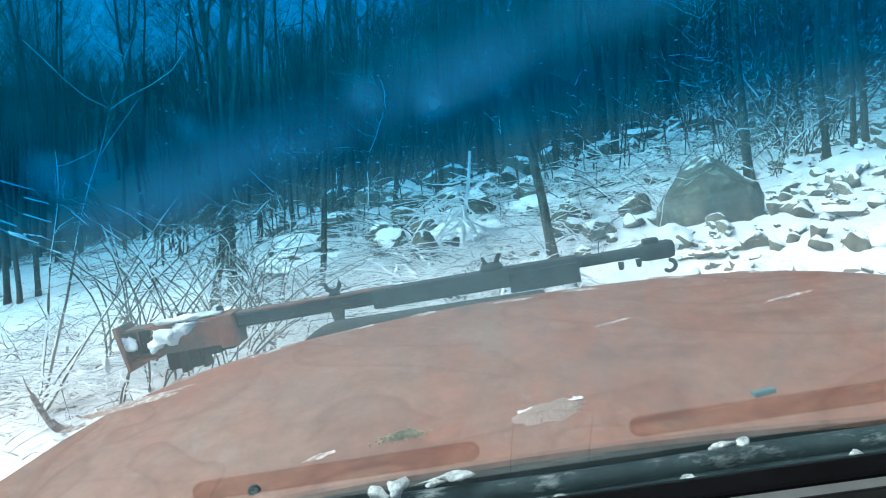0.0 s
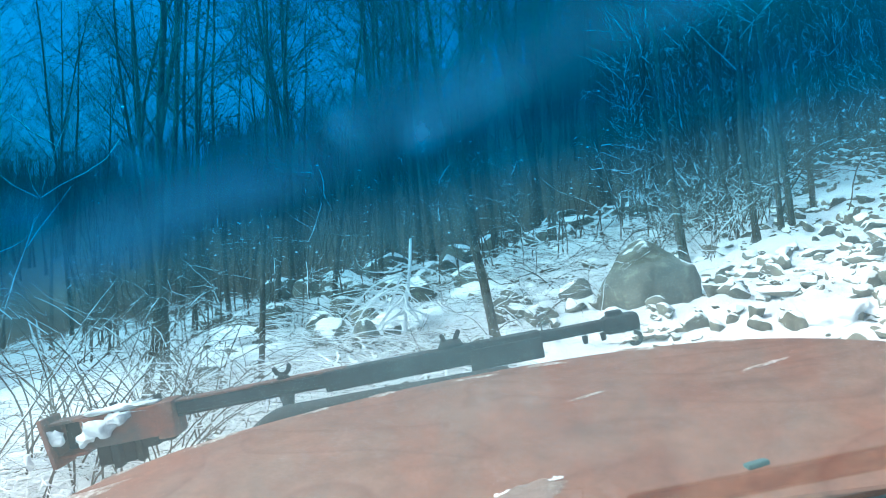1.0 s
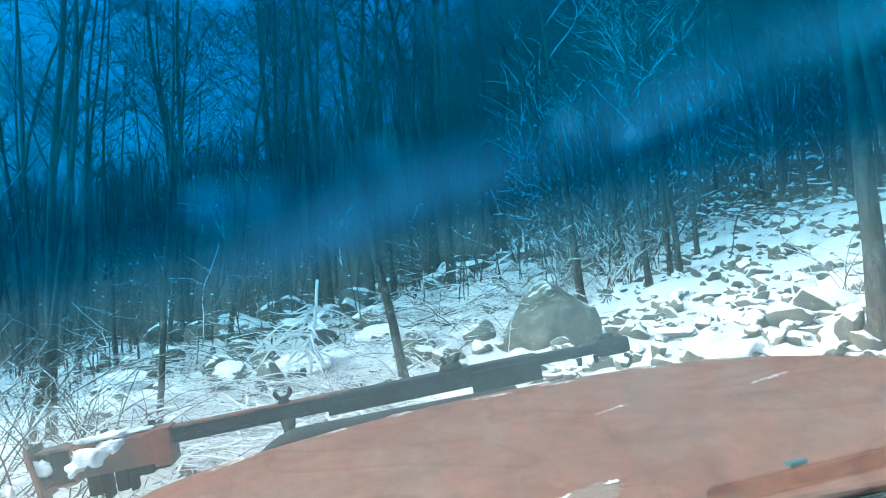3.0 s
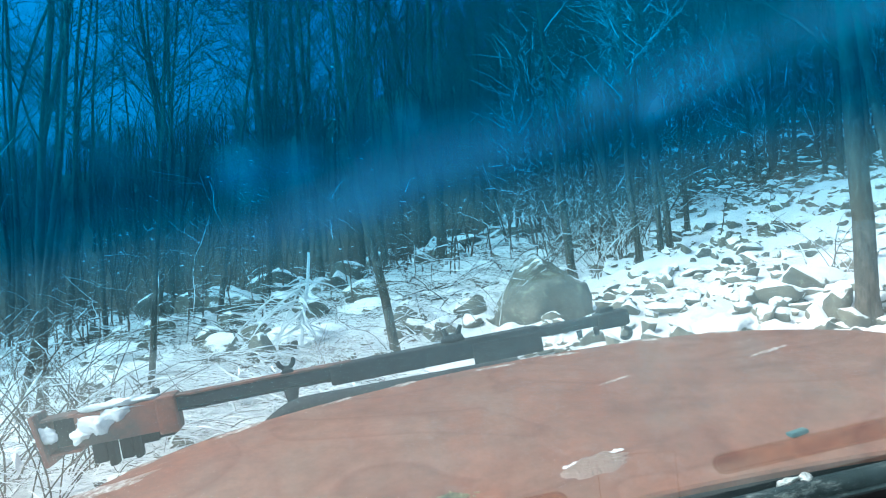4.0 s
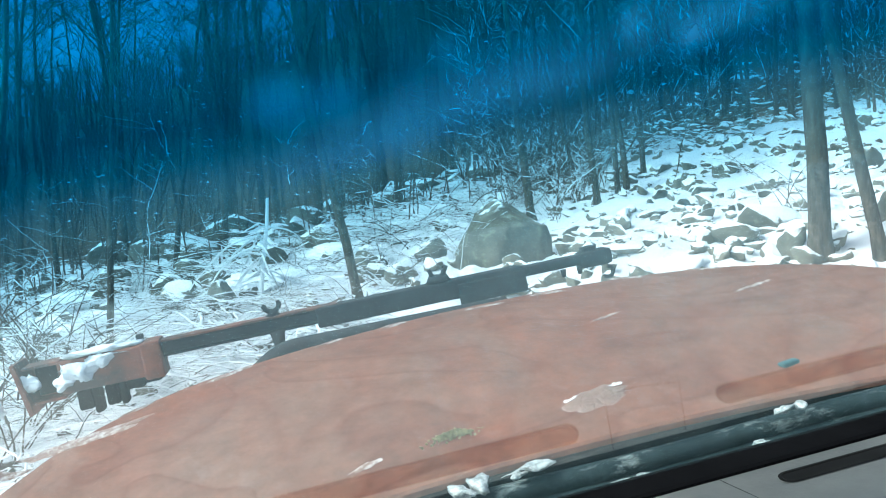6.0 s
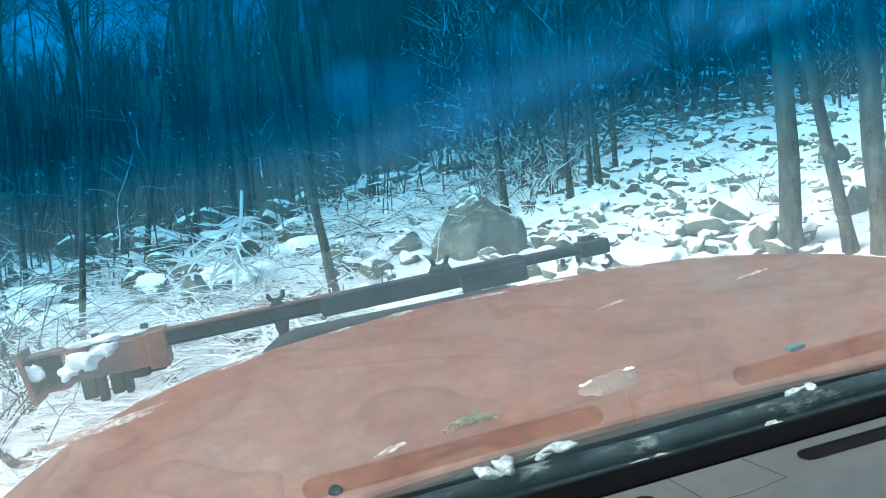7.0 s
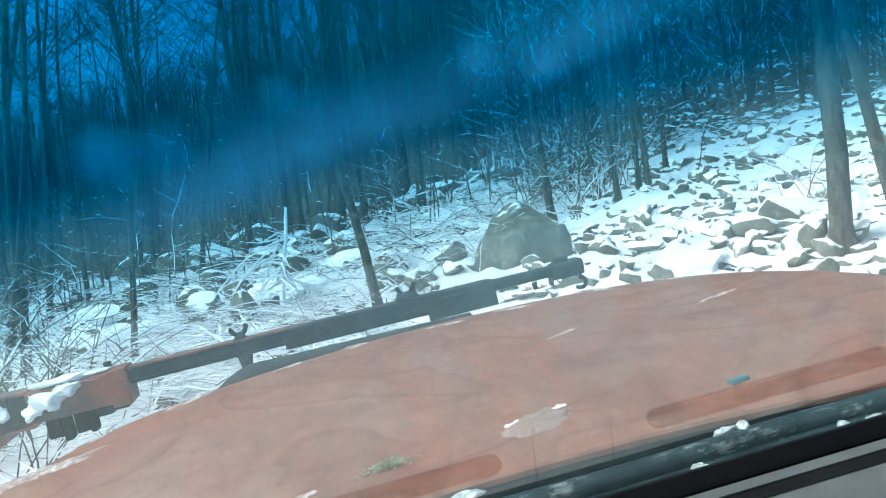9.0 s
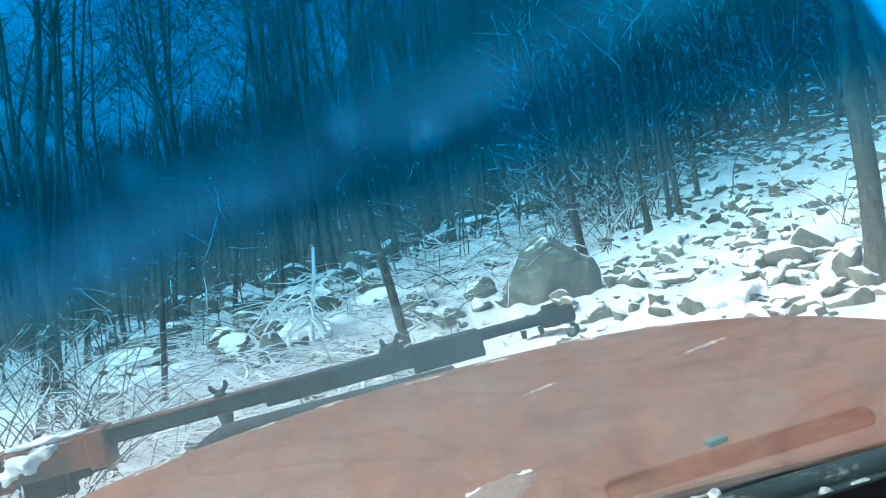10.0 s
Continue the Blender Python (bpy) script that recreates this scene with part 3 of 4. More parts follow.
def build_near_trees():
    # x, y, height, radius, lean in x, first limb, label
    rows = [(4.06, 8.24, 11, 0.115, 0.015, 0.2, "grey-barked tree trunk standing among snowy rocks"),
            (4.46, 7.80, 9, 0.068, -0.20, 0.4, "thin leaning grey tree trunk among snowy rocks"),
            (4.68, 7.56, 11, 0.115, -0.09, 0.22, "stout leaning grey tree trunk among snowy rocks"),
            (-0.93, 10.55, 7.5, 0.065, -0.20, 0.35, "leaning bare tree behind the steel boom"),
            (1.86, 13.75, 8, 0.075, -0.15, 0.35, "leaning bare tree just behind the boulder"),
            (3.92, 15.3, 8.5, 0.062, -0.08, 0.2, ""), (3.05, 14.0, 7, 0.06, -0.10, 0.35, ""), (4.11, 19.0, 9, 0.075, -0.05, 0.4, ""),
            (3.7, 17.5, 9, 0.06, -0.04, 0.4, ""), (3.4, 18.6, 9, 0.06, 0.0, 0.4, ""), (3.62, 14.81, 8, 0.05, -0.05, 0.3, ""), (4.71, 16.9, 9, 0.06, -0.03, 0.3, ""), (2.91, 14.9, 6, 0.03, -0.12, 0.25, ""), (3.86, 17.85, 9, 0.045, 0.03, 0.3, ""), (4.46, 19.5, 10, 0.06, -0.03, 0.3, ""), (2.6, 16.2, 7, 0.035, 0.05, 0.3, ""), (3.1, 20.5, 10, 0.07, 0.0, 0.3, ""), (9.58, 24.8, 11, 0.09, 0, 0.3, ""), (9.9, 23.9, 11, 0.07, 0.02, 0.3, ""),
            (-4.14, 10.5, 6.5, 0.045, 0.06, 0.3, "thin dark sapling beside snowy brush"),
            (-5.95, 11.3, 12, 0.075, 0.03, 0.5, "tall dark tree with a straight trunk"),
            (-6.38, 17.1, 9, 0.055, 0.02, 0.4, ""), (-7.57, 17.3, 9, 0.06, -0.04, 0.4, ""), (-8.28, 17.0, 11, 0.07, 0.06, 0.4, ""), (-5.0, 16.8, 9, 0.06, 0.07, 0.35, ""),
            (-6.1, 11.0, 9, 0.06, 0.22, 0.4, ""), (-9.32, 17.2, 12, 0.075, 0.01, 0.4, ""), (-10.6, 21.0, 13, 0.08, 0.02, 0.4, ""), (-4.12, 17.4, 11, 0.065, 0.01, 0.3, ""), (-7.6, 21.5, 14, 0.09, 0.02, 0.25, ""),
            (-5.0, 22.0, 15, 0.12, 0.0, 0.2, ""), (-4.2, 22.5, 15, 0.10, -0.02, 0.2, ""), (-2.6, 22.0, 14, 0.10, -0.02, 0.25, ""), (-0.9, 24, 15, 0.12, -0.02, 0.25, ""), (0.9, 24.5, 14, 0.11, -0.04, 0.25, ""),
            (-3.4, 20.0, 13, 0.09, -0.03, 0.25, ""), (-1.8, 19.5, 13, 0.08, -0.03, 0.3, "")]
    for i, (x, y, h, r, lx, first, label) in enumerate(rows):
        make_tree(tree_meshes(100 + i, h, r, (lx, 0.0), first, limbs=22 if h > 8 else 9, twigs=7, fork=(i % 3 == 2), spread=0.75 if y > 16 else 0.5,
                              twig_mat=M_SNOWBRUSH if 4 <= i < 9 else None, fine=0.009 if y > 16 else 0.005), x, y, 0, 1, label)


build_near_trees()


def build_woods():
    rnd = random.Random(11)
    kinds = [tree_meshes(300 + i, 10 + 0.7 * i, 0.055 + 0.005 * i, (rnd.uniform(-0.06, 0.06), 0), 0.22, limbs=28, twigs=11, fork=i % 3 == 0, spread=0.75) for i in range(9)]
    first, n = [], 0
    while n < 110:
        y = rnd.uniform(19, 52)
        x = rnd.uniform(-0.72, 0.78) * y
        if 0.2 < x / y < 0.62 and y < 22:      # the open boulder run
            continue
        if x / y < -0.05 and rnd.random() < (0.82 if x / y < -0.25 else 0.6):
            continue
        make_tree(kinds[rnd.randrange(9)], x, y, rnd.uniform(0, 6.28), rnd.uniform(0.75, 1.25))
        n += 1
    # the woods go on round the side of the truck
    side = random.Random(17)
    for _ in range(34):
        y = side.uniform(14, 28)
        make_tree(kinds[side.randrange(9)], side.uniform(-1.35, -0.74) * y, y, side.uniform(0, 6.28), side.uniform(0.7, 1.1))
    # the dense far woods
    heap = Heap()
    for _ in range(420):
        y = side.uniform(22, 60)
        x = side.uniform(-1.5, -0.80) * y
        h = side.uniform(5.0, 8.5)
        pts = limb(side, heap, Vector((x, y, ground_z(x, y) - 0.3)), (side.uniform(-0.08, 0.08), 0, 1), h, 0.09, 0.02, 0.05, 4, steps=5)
        for _ in range(10):
            a = side.uniform(0, 6.28)
            limb(side, heap, pts[side.randint(1, 5)], (math.cos(a), math.sin(a), 1.7), h * side.uniform(0.15, 0.36), 0.02, 0.007, 0.12, 3, steps=3)
    for _ in range(1500):
        y = rnd.uniform(34, 95)
        x = rnd.uniform(-0.85, 0.9) * y
        h, r = rnd.uniform(4.5, 8.0) * (0.55 if x / y < -0.12 else 1.0), rnd.uniform(0.05, 0.11)
        b = Vector((x, y, ground_z(x, y) - 0.3))
        pts = limb(rnd, heap, b, (rnd.uniform(-0.08, 0.08), 0, 1), h, r, r * 0.2, 0.05, 4, steps=5)
        for _ in range(16):
            k = pts[rnd.randint(1, 5)]
            a = rnd.uniform(0, 6.28)
            q = limb(rnd, heap, k, (math.cos(a), math.sin(a), 1.7), h * rnd.uniform(0.15, 0.36), 0.02, 0.007, 0.12, 3, steps=3)
            limb(rnd, heap, q[2], (math.cos(a + 2), math.sin(a + 2), 1.0), h * 0.16, 0.011, 0.005, 0.2, 3, steps=2)
    ob = new("far_woods", heap.mesh("far_woods", M_TWIG))
    tagged(ob, "dense leafless woods covering the far hillside", "woods", kind="stuff")


build_woods()


# ---- brush and fallen wood ----
def brush_mesh(seed, stems, length, r, arch, mat, laden=0.0):
    """Arching stems with side twigs; laden: the snow that lies along them, as a share of their length."""
    rnd = random.Random(seed)
    wood, snow = Heap(), Heap()

    def lay(pts, rad):
        run = []
        for i, p in enumerate(pts):
            d = (pts[min(i + 1, len(pts) - 1)] - pts[max(i - 1, 0)]).normalized()
            if abs(d.z) < 0.88 and rnd.random() < laden:
                run.append((p + Vector((0, 0, rad[i] * 0.9 + 0.004)), rad[i] * 1.0 + 0.0075))
                continue
            if len(run) > 1:
                snow.add(tube([q[0] for q in run], [q[1] * (0.55 if k in (0, len(run) - 1) else 1.0) for k, q in enumerate(run)], 5))
            run = []
        if len(run) > 1:
            snow.add(tube([q[0] for q in run], [q[1] * (0.55 if k in (0, len(run) - 1) else 1.0) for k, q in enumerate(run)], 5))

    for _ in range(stems):
        a = rnd.uniform(0, 6.283)
        p, d = Vector((rnd.gauss(0, 0.25), rnd.gauss(0, 0.25), -0.05)), Vector((math.cos(a) * arch, math.sin(a) * arch, 1)).normalized()
        n, ln = 10, length * rnd.uniform(0.5, 1.2)
        pts, rad = [p.copy()], [r]
        for i in range(n):
            d = (d + Vector((math.cos(a) * 0.10 + rnd.gauss(0, 0.06), math.sin(a) * 0.10 + rnd.gauss(0, 0.06), -0.13 * arch))).normalized()
            p = p + d * ln / n
            pts.append(p.copy())
            rad.append(r * (1 - 0.7 * (i + 1) / n))
        wood.add(tube(pts, rad, 4, cap=False))
        lay(pts, rad)
        for _ in range(5):
            q = limb(rnd, wood, pts[rnd.randint(3, n)], (rnd.gauss(0, 1), rnd.gauss(0, 1), rnd.uniform(-0.4, 0.6)), ln * rnd.uniform(0.18, 0.4), r * 0.5, r * 0.2, 0.2, 3, steps=4)
            lay(q, [r * 0.4] * 5)
    return wood.mesh("stems", mat), snow.mesh("snow", M_SNOW) if snow.f else None


def put_brush(meshes, x, y, scale, tall, turn, label, name="brush", category="brush", group="snowy brush clumps", lean=0.0):
    root = new(name)
    root.matrix_world = Matrix.LocRotScale((x, y, ground_z(x, y)), Euler((0, lean, turn)), (scale, scale, scale * tall))
    part("stems", meshes[0], None, root)
    if meshes[1]:
        part("snow", meshes[1], None, root, "white snow along the twigs")
    return tagged(root, label, category, group)


def build_brush():
    rnd = random.Random(21)
    snowy = [brush_mesh(500 + i, 12, 1.7, 0.009, 0.85 + 0.1 * (i % 3), M_DARKBRUSH, 0.88) for i in range(6)]
    plain = [brush_mesh(520 + i, 6, 1.7, 0.009, 0.7, M_DARKBRUSH, 0.35) for i in range(4)]
    # clumps, near and far edge, left and right edge as a share of the distance, kinds, scale, height
    beds = [(34, 8.2, 13.6, -0.52, -0.05, snowy + plain[:1], 0.6, 1.05, 0.45, 0.85), (14, 5.4, 8.8, -0.62, -0.20, snowy, 0.5, 0.85, 0.4, 0.8),
            (26, 13, 18, -0.42, -0.06, snowy, 0.7, 1.1, 0.3, 0.6), (16, 8.8, 12.2, -0.42, -0.10, snowy, 0.7, 1.15, 0.35, 0.7),
            (34, 13, 23, -0.5, 0.22, plain, 0.7, 1.2, 1.0, 1.0), (10, 4.6, 8.5, -0.86, -0.55, snowy, 0.6, 1.0, 0.5, 0.9),
            (26, 12.6, 18.5, -0.06, 0.11, snowy, 0.7, 1.15, 0.4, 0.8), (16, 8.4, 15.5, -0.45, -0.03, plain, 0.6, 0.9, 0.7, 1.0)]
    for count, y0, y1, x0, x1, kinds, s0, s1, z0, z1 in beds:
        for _ in range(count):
            y = rnd.uniform(y0, y1)
            x = rnd.uniform(x0, x1) * y
            pick = rnd.choice(kinds)
            put_brush(pick, x, y, rnd.uniform(s0, s1), rnd.uniform(z0, z1), rnd.uniform(0, 6.3),
                      "tangle of thin bare twigs dusted with snow" if pick in plain else "tangle of arching twigs carrying fresh snow")
    side = random.Random(18)
    for _ in range(34):
        y = side.uniform(5.6, 12)
        put_brush(side.choice(snowy + plain), side.uniform(-1.15, -0.66) * y, y, side.uniform(0.6, 1.1), side.uniform(0.5, 1.0), side.uniform(0, 6.3), "tangle of arching twigs carrying fresh snow")
    for _ in range(22):
        y = rnd.uniform(5.6, 9.0)
        put_rock(rnd.uniform(-0.60, -0.16) * y, y, rnd.choice((0.12, 0.2, 0.3)), rnd)
    for _ in range(46):
        y = rnd.uniform(8.4, 15.5)
        put_rock(rnd.uniform(-0.45, -0.03) * y, y, rnd.choice((0.14, 0.18, 0.24, 0.3)), rnd, label="dark rock showing through the snowy brush")
    upright = [brush_mesh(540 + i, 9, 1.5, 0.010, 0.28, M_SNOWBRUSH, 0.3) for i in range(2)]
    thicket = [brush_mesh(560 + i, 8, 2.2, 0.011, 0.2, M_DARKBRUSH, 0.25) for i in range(3)]
    for _ in range(16):
        y = rnd.uniform(14.0, 20)
        x = rnd.uniform(0.10, 0.22) * y
        put_brush(rnd.choice(thicket), x, y, rnd.uniform(0.6, 1.1), 1.0, rnd.uniform(0, 6.3), "dark leafless shrub among the snowy rocks", "shrub", "shrub", "bare shrubs")
    for x, y, s, lean in ((-3.6, 6.8, 0.9, 12), (-4.1, 7.4, 1.0, 16), (-4.6, 7.0, 1.0, 10), (-3.9, 8.2, 0.9, 14), (-5.0, 8.0, 1.1, 18), (-4.4, 9.2, 1.0, 8), (-5.6, 8.8, 1.1, 14)):
        put_brush(rnd.choice(thicket), x, y, s, 1.0, rnd.uniform(-0.4, 0.4), "leaning leafless shrub with many slanted stems", "shrub", "shrub", "bare shrubs", radians(lean))
    for x, y, s in ((2.3, 13.9, 0.9), (2.7, 15.0, 1.0), (4.7, 9.95, 0.75), (3.3, 16.0, 1.0), (1.75, 15.2, 1.0), (0.42, 11.2, 0.7), (-8.0, 14.5, 1.1), (-7.2, 12.5, 1.0), (-4.6, 9.6, 0.9), (-5.3, 10.0, 1.0), (-4.2, 8.8, 0.8), (-5.8, 9.4, 1.0)):
        put_brush(rnd.choice(upright), x, y, s, 1.0, rnd.uniform(0, 6.3), "bare upright shrub with several thin stems", "shrub", "shrub", "bare shrubs")
    # bent sapling with a drooping, snow-coated top
    heap, r2 = Heap(), random.Random(3)
    limb(r2, heap, (0, 0, -0.1), (-0.02, 0, 1), 1.65, 0.036, 0.022, 0.04, 7, steps=8)
    for k in range(17):
        a = r2.uniform(0, 6.283)
        bp = limb(r2, heap, (0, 0, r2.uniform(0.45, 1.15)), (math.cos(a) * 0.9, math.sin(a) * 0.9, r2.uniform(-0.7, 0.1)), r2.uniform(0.5, 1.4), 0.018, 0.008, 0.09, 5, steps=8, rise=-0.09)
        for _ in range(3):
            limb(r2, heap, bp[r2.randint(2, 7)], (r2.gauss(0, 1), r2.gauss(0, 1), r2.uniform(-0.8, 0.5)), r2.uniform(0.15, 0.4), 0.009, 0.004, 0.2, 4, steps=4)
    for k in range(8):
        a = r2.uniform(0, 6.283)
        limb(r2, heap, (0, 0, r2.uniform(0.8, 1.2)), (math.cos(a), math.sin(a), -0.2), r2.uniform(0.3, 0.7), 0.016, 0.004, 0.15, 4, steps=4)
    ob = new("sapling", heap.mesh("sapling", M_SNOWCOAT))
    ob.matrix_world = pose(-2.37, 11.6, ground_z(-2.37, 11.6))
    tagged(ob, "broken sapling with drooping snow-coated branches", "sapling")
    # tall sapling arching over, with a few dead leaves and snow along it
    heap, r3 = Heap(), random.Random(14)
    for foot, way, ln, bend in (((0, 0, -0.1), (0.36, 0, 1), 4.2, 0.02), ((0.05, 0.02, -0.1), (0.10, 0, 1), 2.9, -0.01), ((-0.1, 0.1, -0.1), (0.55, 0, 1), 3.0, 0.03), ((0.1, -0.1, -0.1), (0.75, 0, 1), 2.6, 0.02)):
        pts = limb(r3, heap, foot, way, ln, 0.020, 0.005, 0.05, 5, steps=16, rise=0.0)
        for _ in range(7):
            k = r3.randint(5, 15)
            limb(r3, heap, pts[k], (r3.gauss(0.5, 0.6), r3.gauss(0, 0.6), r3.uniform(0.2, 1.0)), ln * r3.uniform(0.1, 0.25), 0.007, 0.004, 0.15, 4, steps=4)
    ob = new("sapling", heap.mesh("sapling", M_SNOWTWIG))
    ob.matrix_world = pose(-6.0, 7.0, ground_z(-6.0, 7.0))
    tagged(ob, "slim arching sapling dusted with snow beside the truck", "sapling")
    # thin young stems standing all through the wood, with clumps of snow caught in them
    heap, caught = Heap(), Heap()

    def clump(p, r):
        caught.add(([p + Vector(v) * r for v in ((1.6, 0, 0), (-1.6, 0, 0), (0, 1.3, 0), (0, -1.3, 0), (0, 0, 0.9), (0, 0, -0.4))],
                    [(0, 2, 4), (2, 1, 4), (1, 3, 4), (3, 0, 4), (2, 0, 5), (1, 2, 5), (3, 1, 5), (0, 3, 5)]))

    for _ in range(520):
        y = rnd.uniform(15.5, 34)
        x = rnd.uniform(-0.66, 0.24) * y
        h = rnd.uniform(1.5, 4.5)
        b = Vector((x, y, ground_z(x, y) - 0.1))
        pts = limb(rnd, heap, b, (rnd.gauss(0, 0.14), rnd.gauss(0, 0.1), 1), h, 0.012 + 0.003 * h, 0.005, 0.10, 4, steps=6)
        for _ in range(7):
            tw = limb(rnd, heap, pts[rnd.randint(2, 6)], (rnd.gauss(0, 1), rnd.gauss(0, 1), 2.0), h * rnd.uniform(0.12, 0.3), 0.007, 0.003, 0.15, 3, steps=3)
            if rnd.random() < 0.2:
                clump(tw[rnd.randint(1, 3)] + Vector((0, 0, 0.008)), rnd.uniform(0.012, 0.028))
    dusted = Heap()
    for _ in range(760):
        y = rnd.uniform(19.5, 40)
        x = rnd.uniform(0.06, 0.85) * y
        if 0.24 < x / y < 0.55 and y < 25:
            continue
        h = rnd.uniform(2.5, 6.5)
        b = Vector((x, y, ground_z(x, y) - 0.1))
        pts = limb(rnd, dusted, b, (rnd.gauss(0, 0.07), rnd.gauss(0, 0.1), 1), h, 0.02 + 0.006 * h, 0.008, 0.05, 4, steps=6)
        for _ in range(9):
            tw = limb(rnd, dusted, pts[rnd.randint(1, 6)], (rnd.gauss(0, 1), rnd.gauss(0, 1), 1.2), h * rnd.uniform(0.15, 0.35), 0.012, 0.004, 0.15, 3, steps=3)
            if rnd.random() < 0.06:
                clump(tw[rnd.randint(1, 3)] + Vector((0, 0, 0.01)), rnd.uniform(0.012, 0.026))
    ob = new("snowy_stems", dusted.mesh("snowy_stems", M_SNOWBRUSH))
    tagged(ob, "young stems with snow along their twigs", "undergrowth", kind="stuff")
    ob = new("thin_stems", heap.mesh("thin_stems", M_DARKBRUSH))
    tagged(ob, "thin young stems standing in the snow", "undergrowth", kind="stuff")
    ob = new("twig_snow", caught.mesh("twig_snow", M_SNOW))
    tagged(ob, "small clumps of snow caught on the twigs", "snow", kind="stuff")
    for i, (x, y, h, lx) in enumerate(((-6.6, 14.6, 3.4, 0.02), (-4.9, 14.8, 3.0, -0.06), (-3.9, 15.2, 3.2, -0.15), (-5.9, 15.6, 2.6, 0.1), (-2.6, 16.2, 2.8, -0.1), (-7.6, 15.0, 2.4, 0.2), (-0.9, 16.0, 2.6, 0.1), (4.9, 15.5, 2.8, 0.1))):
        h3, r4 = Heap(), random.Random(70 + i)
        pts = limb(r4, h3, (0, 0, -0.1), (lx, 0, 1), h, 0.013, 0.005, 0.09, 5, steps=12)
        for _ in range(9):
            q = limb(r4, h3, pts[r4.randint(3, 11)], (r4.gauss(0, 1), r4.gauss(0, 1), r4.uniform(0.0, 0.8)), h * r4.uniform(0.1, 0.32), 0.009, 0.004, 0.16, 4, steps=6)
            limb(r4, h3, q[3], (r4.gauss(0, 1), r4.gauss(0, 1), 0.6), h * 0.07, 0.006, 0.003, 0.16, 3, steps=3)
        ob = new("sapling", h3.mesh("sapling", M_SNOWBRUSH))
        ob.matrix_world = pose(x, y, ground_z(x, y))
        tagged(ob, "slim sapling with snow lining its branches", "sapling", "snow-lined saplings")
    # fallen logs
    for x, y, ang, ln, r in ((-0.3, 20.4, 4, 2.4, 0.08), (1.3, 18.4, 14, 2.0, 0.06), (-0.6, 17.6, -14, 1.8, 0.05), (0.5, 16.4, 20, 1.6, 0.045), (-3.0, 18.6, 16, 1.8, 0.07), (0.2, 18.0, -30, 1.7, 0.05), (1.0, 19.6, 38, 1.8, 0.05), (-1.4, 15.2, 25, 1.5, 0.04)):
        h2 = Heap()
        c, s = math.cos(radians(ang)), math.sin(radians(ang))
        pts = [Vector((x + c * ln * (k / 6 - 0.5), y + s * ln * (k / 6 - 0.5), 0)) for k in range(7)]
        for k, p in enumerate(pts):
            p.y += 0.05 * math.sin(k * 2.1 + x * 3)
            p.z = r * 0.7 + 0.012 * math.sin(k * 1.7 + x)
        ends = [ground_z(p.x, p.y) for p in (pts[0], pts[3], pts[6])]
        low, high = max(ends[0], ends[1] * 2 - ends[2] - 0.1), max(ends[2], ends[1] * 2 - ends[0] - 0.1)
        for k, p in enumerate(pts):
            p.z += low + (high - low) * k / 6
        h2.add(tube(pts, [r * (1 - 0.06 * k) for k in range(7)], 8))
        ob = new("log", h2.mesh("log", M_SNOWTWIG))
        tagged(ob, "fallen log lying under a line of snow", "log", "fallen logs")


build_brush()


# ---- the truck that the view looks out of ----
TRUCK = pose(-0.1729, -0.1499, 2.2410, 3.5897, -8.1378, 8.6742)
MID = 0.35          # middle of the truck, across
HOOD_MID, HOOD_HALF = 0.35, 0.96


def front(u):
    return 1.965 + 0.05 * u - 0.17 * u * u - 0.40 * u ** 8


def rear(u):
    return 0.975 - 0.05 * u * u


def hood_z(u, v):
    zr, zf = -0.388 - 0.045 * u * u, -0.326 - 0.040 * u * u
    return zr + (zf - zr) * v + 0.012 * math.sin(math.pi * v) - 0.5 * max(0, abs(u) - 0.93) ** 1.5


def set_out(x, y, z):
    """The truck draws in towards its nose, and its hood climbs a little."""
    k = 1.0 / (0.2102 * max(0.3, y) + 0.6594)
    return x * min(k, 1.10), y * k, z * k


def draw_in(bm):
    for v in bm.verts:
        v.co = set_out(*v.co)
    return bm


def on_hood(x, y):
    """The height of the hood at a place on it."""
    y0 = 0.6594 * y / (1 - 0.2102 * y)
    k = y / y0
    u = (x / min(k, 1.10) - HOOD_MID) / HOOD_HALF
    return hood_z(u, (y0 - rear(u)) / (front(u) - rear(u))) * k


def build_truck():
    truck = new("truck")
    truck.matrix_world = TRUCK
    tagged(truck, "old truck with a faded orange hood and raked tinted windshield", "truck")

    # hood: a crowned sheet that rolls down at its nose and sides
    nu, nv = 40, 26
    vs, fs = [], []
    for j in range(nv + 7):
        for i in range(nu + 1):
            u = -1.04 + 2.08 * i / nu
            if j <= nv:
                v = j / nv
                y, z = rear(u) + (front(u) - rear(u)) * v, hood_z(u, v)
            else:
                a = (j - nv) / 6 * math.pi / 2
                y, z = front(u) + 0.055 * math.sin(a), hood_z(u, 1) - 0.055 * (1 - math.cos(a)) - (0.10 if j == nv + 6 else 0)
            vs.append(set_out(HOOD_MID + HOOD_HALF * u, y, z))
    w = nu + 1
    for j in range(nv + 6):
        for i in range(nu):
            fs.append((j * w + i, j * w + i + 1, (j + 1) * w + i + 1, (j + 1) * w + i))
    me = mesh_of("hood", vs, fs, M_HOOD)
    hood = part("hood", me, None, truck, "faded, chalky orange-red hood")
    # rear lip and inner skin of the hood
    vs, fs = [], []
    for i in range(nu + 1):
        u = -1.04 + 2.08 * i / nu
        y, z = rear(u), hood_z(u, 0)
        vs += [set_out(HOOD_MID + HOOD_HALF * u, y, z + 0.0005), set_out(HOOD_MID + HOOD_HALF * u, y - 0.004, z - 0.004), set_out(HOOD_MID + HOOD_HALF * u, y - 0.002, z - 0.013)]
